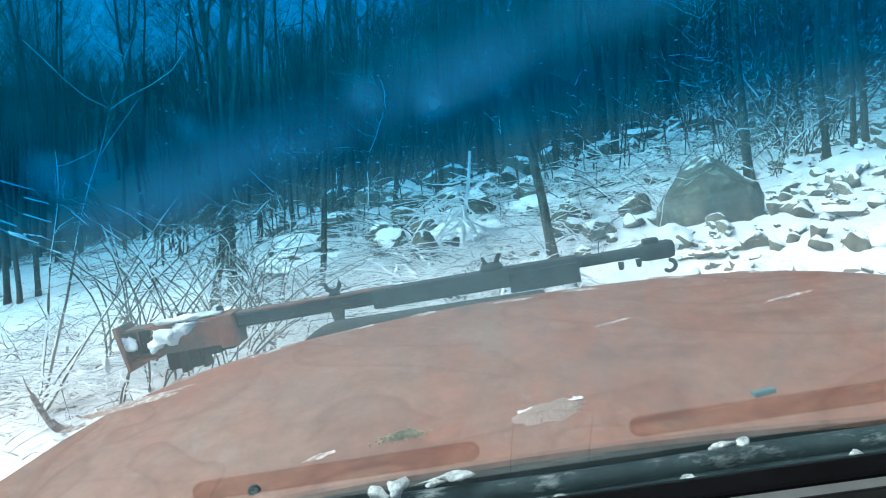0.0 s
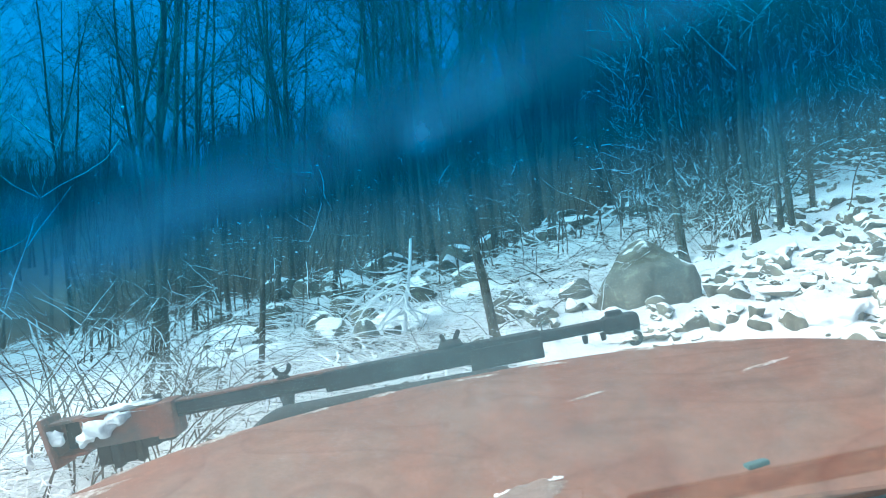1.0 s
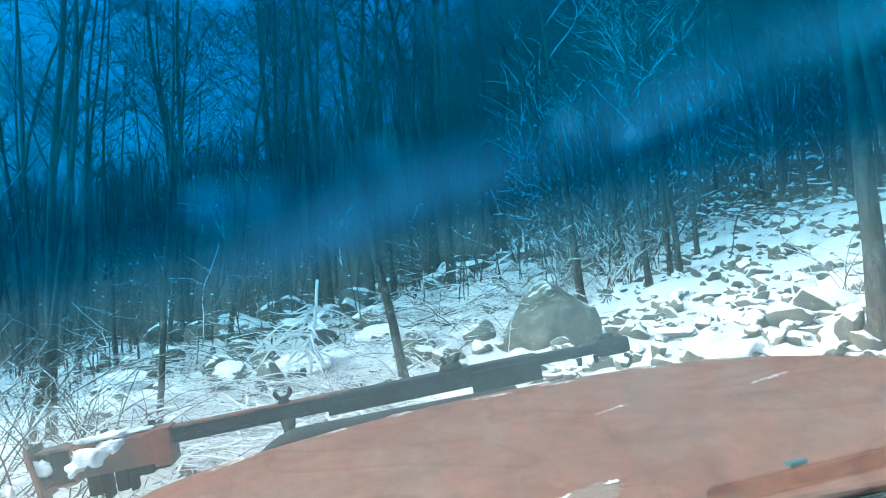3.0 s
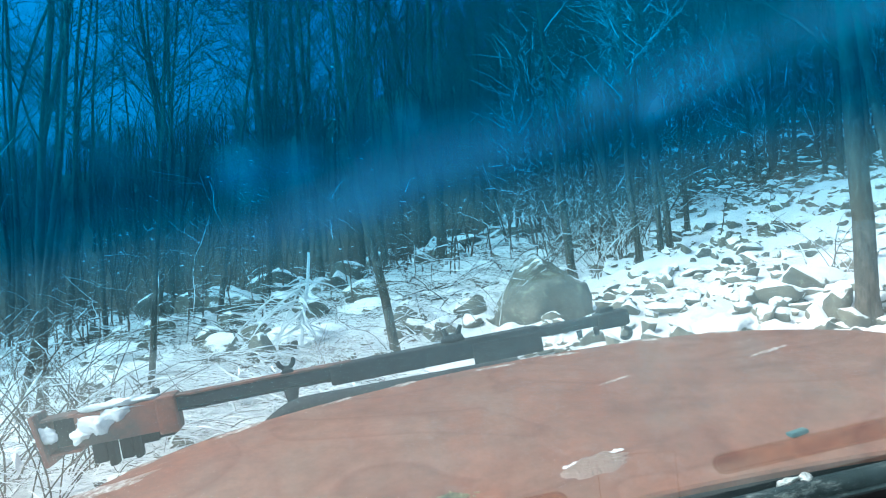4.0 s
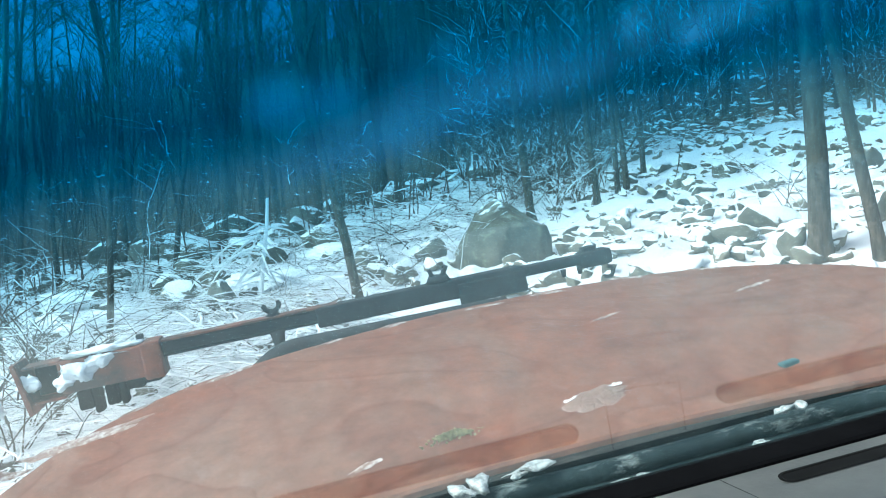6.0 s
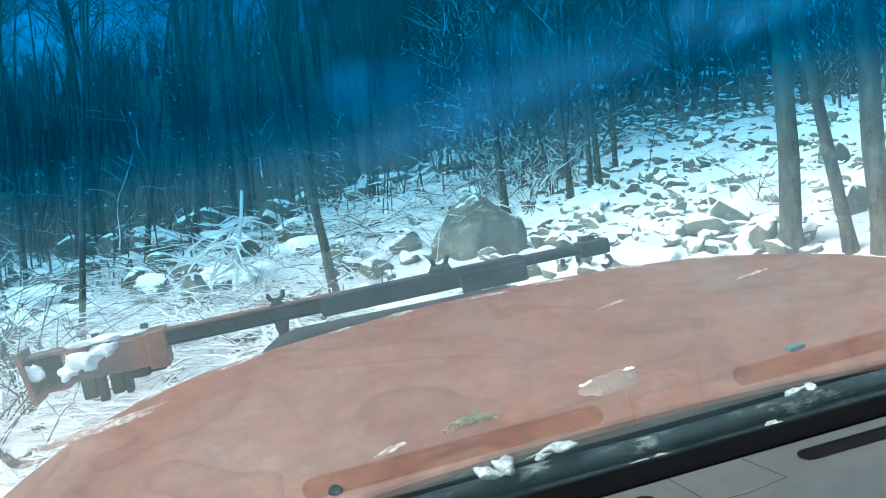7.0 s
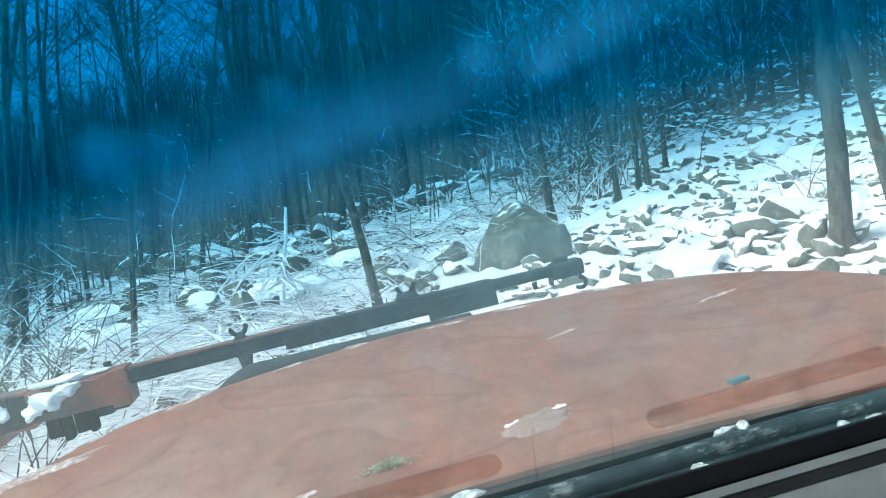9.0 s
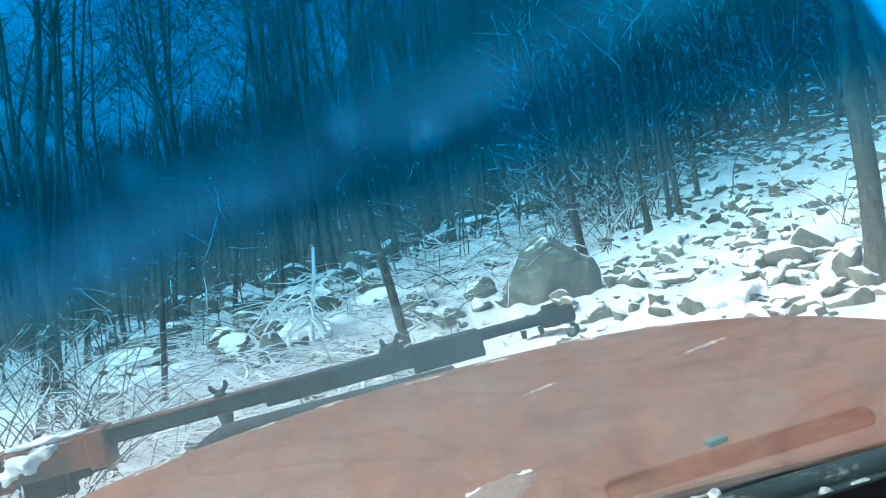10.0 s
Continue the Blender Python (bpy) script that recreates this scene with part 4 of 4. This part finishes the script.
    for i in range(nu):
        for k in (0, 1):
            fs.append((i * 3 + k, i * 3 + k + 1, i * 3 + 4 + k, i * 3 + 3 + k))
    part("hood_lip", mesh_of("hood_lip", vs, fs, M_HOOD, False), None, hood)
    vs, fs = [], []
    for j in range(9):
        for i in range(17):
            u, v = -0.98 + 1.96 * i / 16, 0.02 + 0.96 * j / 8
            vs.append(set_out(HOOD_MID + HOOD_HALF * u, rear(u) + (front(u) - rear(u)) * v, hood_z(u, v) - 0.016))
    for j in range(8):
        for i in range(16):
            fs.append((j * 17 + i, (j + 1) * 17 + i, (j + 1) * 17 + i + 1, j * 17 + i + 1))
    part("hood_lining", mesh_of("hood_lining", vs, fs, M_STEEL), None, hood)
    # body under the hood
    for sx in (-1, 1):
        bm = bmesh.new()
        box(bm, MID - 0.05 + sx * 0.80, 1.22, -0.80, 0.10, 0.66, 0.62, 0.03)
        part("fender", draw_in(bm), M_HOOD, truck)
    bm = bmesh.new()
    box(bm, MID - 0.05, 1.74, -0.80, 1.30, 0.10, 0.62, 0.02)
    part("grille", draw_in(bm), M_STEEL, truck, "dark steel grille")
    bm = bmesh.new()
    box(bm, MID, 2.12, -1.15, 2.0, 0.18, 0.24, 0.03)
    part("bumper", bm, M_STEEL, truck, "heavy dark steel bumper")
    bm = bmesh.new()
    box(bm, MID, 0.2, -1.25, 1.1, 4.0, 0.20, 0.02)
    part("chassis", bm, M_STEEL, truck)
    for sx in (-1, 1):
        for wy in (1.3, -1.3):
            bm = bmesh.new()
            bmesh.ops.create_cone(bm, cap_ends=True, segments=40, radius1=0.48, radius2=0.48, depth=0.28, matrix=pose(0, 0, 0, 0, 90, 0))
            bmesh.ops.bevel(bm, geom=[e for e in bm.edges if len(e.link_faces) == 2 and e.calc_face_angle(0) > 1], offset=0.05, segments=2, affect="EDGES")
            wheel = part("wheel", bm, M_RUBBER, truck, "black rubber tyre")
            wheel.location = (MID + sx * 0.78, wy, -1.76 + 0.08 * (wy - 0.2) + 0.03 * sx)
            bm = bmesh.new()
            bmesh.ops.create_cone(bm, cap_ends=True, segments=24, radius1=0.22, radius2=0.20, depth=0.30, matrix=pose(0, 0, 0, 0, 90, 0))
            part("rim", bm, M_STEEL, wheel)

    bm = bmesh.new()
    box(bm, MID, 1.015, -0.665, 1.88, 0.03, 0.50, 0.006)
    part("firewall", draw_in(bm), M_STEEL, truck)
    # cowl with its rolled seal, then the windshield gasket
    bm = bmesh.new()
    box(bm, MID, 0.885, -0.448, 1.86, 0.20, 0.03, 0.008)
    part("cowl", draw_in(bm), M_COWL, truck, "grimy dark cowl panel")
    h = Heap()
    h.add(tube([set_out(MID - 0.93 + 1.86 * k / 20, 0.942 + 0.004 * math.sin(k), -0.424) for k in range(21)], [0.018] * 21, 12))
    bm = bmesh.new()
    box(bm, MID + 0.2, 0.838, -0.4315, 1.3, 0.030, 0.008, 0.002)
    part("wiper_recess", draw_in(bm), M_RUBBER, truck, "flat black strip along the cowl")
    h.add(tube([set_out(MID - 0.05, 0.855, -0.424), set_out(MID + 0.2, 0.849, -0.416), set_out(MID + 0.62, 0.842, -0.418)], [0.004, 0.005, 0.003], 6))
    part("seal_roll", h.mesh("seal_roll", M_COWL), None, truck, "rounded dark seal")
    bm = bmesh.new()
    box(bm, MID, 0.777, -0.400, 1.76, 0.064, 0.034, 0.008)
    part("gasket", draw_in(bm), M_RUBBER, truck, "black windshield gasket")

    # windshield
    pane = new("windshield", mesh_of("windshield", [(-0.86, 0, 0), (0.86, 0, 0), (0.86, 0.86, 0), (-0.86, 0.86, 0)], [(0, 1, 2, 3)], M_GLASS, False))
    pane.parent = truck
    pane.matrix_local = pose(MID, 0.964, -0.465, 180 - 59, 0, 0) @ Matrix.Diagonal((1.10, 1.19, 1.0, 1.0))
    pane["label"] = "hazy glass with a deep blue sun strip"
    pane.visible_shadow = False

    # dash
    bm = bmesh.new()
    box(bm, MID, 0.564, -0.438, 1.74, 0.414, 0.10, 0.010)
    box(bm, MID, 0.44, -0.62, 1.74, 0.20, 0.34, 0.02)
    dash = part("dashboard", draw_in(bm), M_DASH, truck, "grey vinyl dashboard")
    for x0, x1 in ((-0.14, 0.300), (0.505, 0.90)):
        vs, fs, n = [], [], 10
        for rr, z in ((0.016, -0.3870), (0.012, -0.3865), (0.010, -0.3875)):
            for k in range(2 * n):
                a = math.pi * (k % n) / (n - 1)
                if k < n:
                    vs.append((x1 - 0.02 + rr * math.sin(a), 0.705 - rr * math.cos(a), z))
                else:
                    vs.append((x0 + 0.02 - rr * math.sin(a), 0.705 + rr * math.cos(a), z))
        w = 2 * n
        for r in (0, 1):
            fs += [(r * w + k, r * w + (k + 1) % w, (r + 1) * w + (k + 1) % w, (r + 1) * w + k) for k in range(w)]
        fs.append(tuple(range(2 * w, 3 * w)))
        part("vent_slot", mesh_of("vent_slot", [set_out(*p) for p in vs], fs, M_BLACK, False), None, dash, "black defroster slot")
    h = Heap()
    h.add(tube([set_out(*p) for p in ((0.335, 0.744, -0.3882), (0.35, 0.664, -0.3882), (0.40, 0.659, -0.3882), (0.465, 0.669, -0.3882), (0.445, 0.744, -0.3882))], [0.0007] * 5, 5))
    part("panel_seam", h.mesh("panel_seam", M_BLACK), None, dash, "thin dark panel seam")
    # cab shell
    bm = bmesh.new()
    box(bm, MID, -0.28, 0.435, 1.86, 1.46, 0.05, 0.02)
    part("roof", bm, M_CLOTH, truck, "grey cab roof lining")
    for sx in (-1, 1):
        bm = bmesh.new()
        box(bm, 0, 0, 0, 0.06, 0.07, 1.02, 0.015, pose(MID + sx * 0.97, 0.70, -0.03, 31, 0, 0))
        part("pillar", bm, M_DASH, truck)
        bm = bmesh.new()
        box(bm, MID + sx * 0.97, -0.10, -0.82, 0.06, 1.72, 0.74, 0.02)
        part("door", bm, M_HOOD, truck)
        bm = bmesh.new()
        box(bm, MID + sx * 0.95, -0.93, -0.02, 0.06, 0.10, 0.88, 0.02)
        part("pillar", bm, M_DASH, truck)
    bm = bmesh.new()
    box(bm, MID, -0.99, -0.39, 1.90, 0.06, 1.60, 0.02)
    part("cab_back", bm, M_CLOTH, truck)
    bm = bmesh.new()
    box(bm, MID, -0.1, -1.12, 1.88, 1.76, 0.05, 0.01)
    part("cab_floor", bm, M_RUBBER, truck)

    # boom across the nose: an open steel channel, its top flange still orange
    BY, BZ = 2.46, -0.351
    bm = bmesh.new()
    box(bm, 0.00, BY + 0.025, BZ + 0.009, 1.04, 0.010, 0.044, 0.002)
    box(bm, 0.00, BY, BZ - 0.012, 1.04, 0.050, 0.007, 0.002)
    boom = part("boom", bm, M_STEEL, truck, "weathered steel channel boom with an orange top")
    boom.matrix_local = pose(-0.012, 0.0, 0.010) @ Matrix.Diagonal((0.89, 0.85, 0.85, 1.0))
    bm = bmesh.new()
    box(bm, -0.22, BY, BZ + 0.033, 0.60, 0.056, 0.007, 0.002)
    part("top_flange", bm, M_RUST, boom, "rusty orange top flange")
    bm = bmesh.new()
    box(bm, -0.02, BY - 0.022, BZ + 0.010, 0.90, 0.008, 0.032, 0.003)
    part("inner_tube", bm, M_STEEL, boom)
    bm = bmesh.new()
    box(bm, 0.34, BY - 0.004, BZ + 0.002, 0.66, 0.064, 0.064, 0.008)
    part("outer_tube", bm, M_STEEL, boom, "thicker square steel tube")
    bm = bmesh.new()
    box(bm, 0.56, BY - 0.042, BZ - 0.016, 0.22, 0.014, 0.066, 0.004)
    part("side_plate", bm, M_STEEL, boom, "dark side plate")
    bm = bmesh.new()
    box(bm, 0.79, BY, BZ + 0.010, 0.28, 0.056, 0.034, 0.010)
    box(bm, 0.915, BY, BZ + 0.006, 0.11, 0.070, 0.056, 0.016)
    box(bm, 0.90, BY, BZ + 0.038, 0.05, 0.040, 0.022, 0.008)
    part("boom_tip", bm, M_STEEL, boom, "dark steel boom tip")
    for x in (0.80, 0.855):
        h = Heap()
        h.add(tube([(x, BY - 0.02, BZ - 0.010), (x, BY - 0.02, BZ - 0.035)], [0.010, 0.007], 8))
        part("bolt", h.mesh("bolt", M_STEEL), None, boom)
    h = Heap()
    h.add(tube([(0.945 + 0.018 * math.sin(a), BY - 0.03, BZ - 0.045 + 0.018 * math.cos(a)) for a in np.linspace(0.0, 4.2, 12)], [0.007] * 11 + [0.004], 8))
    part("hook", h.mesh("hook", M_STEEL), None, boom, "dark steel hook")
    # orange bracket on the end: an open box with a flared end plate
    bm = bmesh.new()
    box(bm, -0.585, BY, BZ - 0.012, 0.285, 0.100, 0.098, 0.006)
    box(bm, -0.77, BY + 0.045, BZ - 0.020, 0.10, 0.010, 0.105, 0.003)
    box(bm, -0.77, BY, BZ + 0.036, 0.10, 0.095, 0.009, 0.003)
    box(bm, -0.77, BY, BZ - 0.070, 0.10, 0.095, 0.009, 0.003)
    br = part("end_bracket", bm, M_RUST, boom, "rusty orange end bracket")
    bm = bmesh.new()
    box(bm, 0, 0, 0, 0.014, 0.135, 0.160, 0.004, pose(-0.822, BY - 0.01, BZ - 0.020, 0, -9, 0))
    part("end_plate", bm, M_RUST, br, "flared orange end plate")
    # a black plate puts the shade of the open box into its colour
    bm = bmesh.new()
    box(bm, -0.765, BY + 0.036, BZ - 0.018, 0.085, 0.008, 0.088, 0.002)
    part("box_lining", bm, M_BLACK, br, "black plate painting the shade inside the box")
    bm = bmesh.new()
    box(bm, -0.47, BY - 0.006, BZ - 0.014, 0.055, 0.116, 0.112, 0.006)
    part("collar", bm, M_RUST, br, "brighter orange collar")
    for x, ln, wd in ((-0.672, 0.062, 0.040), (-0.640, 0.078, 0.022), (-0.598, 0.064, 0.034), (-0.568, 0.070, 0.018), (-0.530, 0.030, 0.050), (-0.480, 0.022, 0.045)):
        bm = bmesh.new()
        box(bm, x, BY - 0.02, BZ - 0.058 - ln / 2, wd, 0.055, ln, 0.006)
        part("clamp", bm, M_RUBBER, br, "black hanging clamp")
    for x in (-0.50, -0.635):
        bm = bmesh.new()
        bmesh.ops.create_cone(bm, cap_ends=True, segments=6, radius1=0.012, radius2=0.012, depth=0.030, matrix=pose(x, BY, BZ + 0.050))
        part("bolt", bm, M_STEEL, br)
    # fork-shaped rest on the boom, and a second lug further along
    h = Heap()
    h.add(tube([(-0.115 + 0.023 * math.sin(a), BY, BZ + 0.073 - 0.023 * math.cos(a)) for a in np.linspace(-1.7, 1.9, 12)], [0.004] + [0.0075] * 10 + [0.005], 8))
    h.add(tube([(-0.115, BY, BZ + 0.034), (-0.115, BY, BZ + 0.052)], [0.024, 0.010], 10))
    part("fork_rest", h.mesh("fork_rest", M_STEEL), None, boom, "dark fork-shaped rest")
    h = Heap()
    h.add(tube([(-0.112, BY - 0.01, BZ - 0.26), (-0.112, BY - 0.01, BZ - 0.05), (-0.112, BY - 0.01, BZ - 0.012)], [0.022, 0.017, 0.024], 10))
    part("boom_post", h.mesh("boom_post", M_STEEL), None, boom)
    h = Heap()
    h.add(tube([(0.40, BY, BZ + 0.035), (0.40, BY, BZ + 0.055)], [0.040, 0.030], 10))
    h.add(tube([(0.385, BY, BZ + 0.05), (0.375, BY, BZ + 0.078)], [0.008, 0.006], 6))
    h.add(tube([(0.415, BY, BZ + 0.05), (0.432, BY, BZ + 0.082)], [0.009, 0.007], 6))
    part("lug", h.mesh("lug", M_STEEL), None, boom, "two-pronged steel lug")
    # curved guard between boom and hood
    vs, fs = [], []
    n = 32
    for k in range(n + 1):
        t = k / n
        x = -0.205 + 0.73 * t
        top = -0.330 - 0.010 * t - 0.055 * (1 - min(1, t * 5.5)) ** 2
        for dy, dz in ((-0.03, -0.016), (-0.008, -0.003), (0.02, 0.0), (0.06, -0.008), (0.10, -0.04)):
            vs.append(set_out(x, 2.09 + dy, top + dz))
        vs += [set_out(x, 2.19, -0.62), set_out(x, 2.06, -0.62)]
    for k in range(n):
        o = k * 7
        for j in range(7):
            fs.append((o + j, o + (j + 1) % 7, o + 7 + (j + 1) % 7, o + 7 + j))
    fs += [tuple(range(7)), tuple(range(n * 7 + 6, n * 7 - 1, -1))]
    part("nose_guard", mesh_of("nose_guard", vs, fs, M_STEEL, True), None, truck, "dark curved nose guard")
    for x in (0.10, 0.45):
        bm = bmesh.new()
        box(bm, x, 2.38, -0.80, 0.06, 0.08, 0.72, 0.008)
        part("boom_post", bm, M_STEEL, boom)
    return hood


build_truck()


# ---- things lying on the truck ----
def lump(name, seed, x, y, z, sx, sy, sz, mat, label, category, group="", detail=3, turn=0.0, tip=0.0):
    rnd = random.Random(seed)
    pts = [Vector((rnd.gauss(0, 1), rnd.gauss(0, 1), rnd.gauss(0, 1))).normalized() for _ in range(16)]
    me = hull_rock([(p.x * sx, p.y * sy, p.z * sz) for p in pts], seed, mat, rough=0.22, level=5)
    k = max(sx, sy)
    for v in me.vertices:
        q = v.co / k
        v.co += v.co.normalized() * k * (0.10 * noise.noise(q * 5 + Vector((seed, 0, 0))) + 0.07 * noise.noise(q * 11))
    me.polygons.foreach_set("use_smooth", [True] * len(me.polygons))
    ob = new(name, me)
    ob.matrix_world = TRUCK @ pose(*set_out(x, y, z), tip, 0, turn)
    return tagged(ob, label, category, group)


def crust(name, seed, x, y, z, length, width, thick, mat, label, category, group="", turn=0.0):
    """A thin crust with a ragged edge. z: its height, or None where it lies on the hood."""
    n, vs, fs = 56, [(0, 0, thick)], []
    x, y, zz = set_out(x, y, z or 0)
    z = zz if z is not None else None
    for rr, zz in ((0.5, thick), (0.85, thick * 0.9), (1.0, -0.001)):
        for k in range(n):
            a = 2 * math.pi * k / n
            ragged = 1 + 0.45 * noise.noise((math.cos(a) * 1.6 + seed, math.sin(a) * 1.6, 0)) + 0.25 * noise.noise((math.cos(a) * 4 + seed, math.sin(a) * 4, 3))
            px, py = math.cos(a) * rr * ragged * length, math.sin(a) * rr * ragged * width
            vs.append((px, py, zz * (1 + 0.3 * noise.noise((px * 60, py * 60, seed)))))
    for k in range(n):
        m = (k + 1) % n
        fs.append((0, 1 + k, 1 + m))
        for r in (0, 1):
            o = 1 + r * n
            fs.append((o + k, o + n + k, o + n + m, o + m))
    if z is None:
        c, t = math.cos(radians(turn)), math.sin(radians(turn))
        z = on_hood(x, y)
        vs = [(p[0], p[1], p[2] + on_hood(x + c * p[0] - t * p[1], y + t * p[0] + c * p[1]) - z) for p in vs]
    ob = new(name, mesh_of(name, vs, fs, mat))
    ob.matrix_world = TRUCK @ pose(x, y, z, 0, 0, turn)
    return tagged(ob, label, category, group)


crust("ice_patch", 31, 0.402, 1.110, None, 0.066, 0.030, 0.004, M_ICE, "flat patch of ice melting on the orange hood", "ice", turn=12)
crust("snow_line", 34, 0.405, 1.136, None, 0.056, 0.0026, 0.003, M_SNOW, "white rim of snow along the ice patch", "snow", turn=10)
rnd_moss = random.Random(8)
moss_heap = Heap()
for _ in range(260):
    a, r = rnd_moss.uniform(0, 6.28), abs(rnd_moss.gauss(0, 0.55))
    px, py = 0.042 * r * math.cos(a), 0.024 * r * math.sin(a) + 0.15 * 0.042 * r * math.cos(a)
    moss_heap.add(tube([(px, py, 0), (px + rnd_moss.gauss(0, 0.004), py + rnd_moss.gauss(0, 0.004), rnd_moss.uniform(0.002, 0.009) * max(0.3, 1.2 - r))], [0.003, 0.0012], 4))
moss = new("moss_clump", moss_heap.mesh("moss_clump", M_MOSS, False))
moss.matrix_world = TRUCK @ pose(0.172, 1.245, on_hood(0.172, 1.245) - 0.001)
tagged(moss, "clump of green moss on the orange hood", "moss")
for i, (x, y, s) in enumerate(((0.245, 0.965, 0.020), (0.215, 0.955, 0.012), (0.155, 0.955, 0.022), (0.125, 0.95, 0.018), (0.30, 0.90, 0.016), (0.64, 0.945, 0.015), (0.67, 0.945, 0.012), (0.50, 0.90, 0.009), (0.585, 0.92, 0.010), (0.72, 0.90, 0.012), (0.40, 0.90, 0.010), (0.82, 0.92, 0.012))):
    lump("snow_chunk", 40 + i, x, y - 0.03, -0.410 + (0.018 if y > 0.94 else -0.012), s * 1.75, s * 0.9, s * 0.5, M_OLDSNOW, "chunk of old snow lying on the dark cowl", "snow", "snow chunks on the cowl", turn=40 * i)
for i, (x, y, ln, w) in enumerate(((-0.50, 1.58, 0.13, 0.022), (0.98, 1.58, 0.06, 0.006), (0.01, 1.08, 0.030, 0.007), (0.60, 1.55, 0.04, 0.004), (-0.62, 1.45, 0.05, 0.010))):
    crust("frost_patch", 60 + i, x, y, None, ln, w, 0.0018, M_FROST, "thin streak of frost on the orange hood", "frost", "frost streaks on the hood", turn=18)
knob = bmesh.new()
bmesh.ops.create_uvsphere(knob, u_segments=16, v_segments=8, radius=0.012)
nozzle = part("washer_nozzle", knob, M_COWL, None, smooth=True)
nozzle.matrix_world = TRUCK @ pose(-0.098, 1.15, on_hood(-0.098, 1.15))
tagged(nozzle, "small dark washer nozzle on the orange hood", "nozzle")
# teal block added on the hood in place of a reflection in the glass
cap = bmesh.new()
box(cap, 0, 0, 0.005, 0.040, 0.018, 0.009, 0.003)
cap = part("plastic_cap", cap, simple("reflected_teal", (0.02, 0.075, 0.085), (0.04, 0.12, 0.13), 0.5, 0, 30), None)
cap.matrix_world = TRUCK @ pose(0.815, 1.215, on_hood(0.815, 1.215) - 0.003, 0, 0, 14)
tagged(cap, "small teal block on the hood standing in for a windshield reflection", "cap")
for i, (x, y, z, sx, sy, sz) in enumerate(((-0.700, 2.366, -0.336, 0.040, 0.014, 0.022), (-0.640, 2.368, -0.314, 0.036, 0.014, 0.013), (-0.745, 2.366, -0.360, 0.022, 0.012, 0.020), (-0.850, 2.366, -0.342, 0.030, 0.012, 0.019), (-0.64, 2.42, -0.292, 0.085, 0.03, 0.008), (-0.935, 2.36, -0.40, 0.011, 0.010, 0.022))):
    lump("boom_snow", 66 + i, x, y, z, sx * 1.35, sy * 1.2, sz * 1.35, M_SNOW, "snow clinging to the orange end bracket", "snow", "snow on the boom")
rnd_rim = random.Random(4)
for i in range(8):
    u = -0.80 + 1.5 * i / 7 + rnd_rim.uniform(-0.03, 0.03)
    y = front(u) - rnd_rim.uniform(0.0, 0.05)
    crust("frost_patch", 80 + i, HOOD_MID + HOOD_HALF * u, y, None, rnd_rim.uniform(0.02, 0.06), rnd_rim.uniform(0.004, 0.009), 0.002, M_FROST,
          "thin frost along the front rim of the hood", "frost", "frost streaks on the hood", turn=-35 * u)
for i, (x, y, ln, w) in enumerate(((0.24, 0.905, 0.055, 0.008), (0.60, 0.90, 0.03, 0.006), (0.52, 0.862, 0.03, 0.005), (0.75, 0.93, 0.03, 0.006), (0.36, 0.935, 0.03, 0.007), (0.86, 0.87, 0.05, 0.006))):
    crust("snow_streak", 120 + i, x, y - 0.03, -0.4325, ln, w, 0.004, M_OLDSNOW, "thin streak of snow on the dark cowl", "snow", "snow chunks on the cowl", turn=4)
rnd_bits = random.Random(12)
for i in range(34):
    x, y = rnd_bits.uniform(0.05, 1.1), rnd_bits.choice((0.862, 0.88, 0.90, 0.915, 0.935))
    size = rnd_bits.choice((0.003, 0.004, 0.006, 0.009))
    crust("snow_bit", 160 + i, x, y - 0.03 + rnd_bits.uniform(-0.006, 0.006), -0.4325, size * rnd_bits.uniform(1, 2.6), size, size * 0.6, M_OLDSNOW,
          "small bit of old snow on the dark cowl", "snow", "snow chunks on the cowl", turn=rnd_bits.uniform(-20, 30))
for i in range(11):
    a = i / 10
    crust("snow_bit", 220 + i, 0.352 + 0.105 * a + rnd_bits.uniform(-0.003, 0.003), 1.127 + 0.022 * a + rnd_bits.uniform(-0.004, 0.004), None, rnd_bits.uniform(0.003, 0.007), rnd_bits.uniform(0.002, 0.004), 0.003, M_SNOW,
          "small white bit of snow edging the ice patch", "snow", "snow bits round the ice")
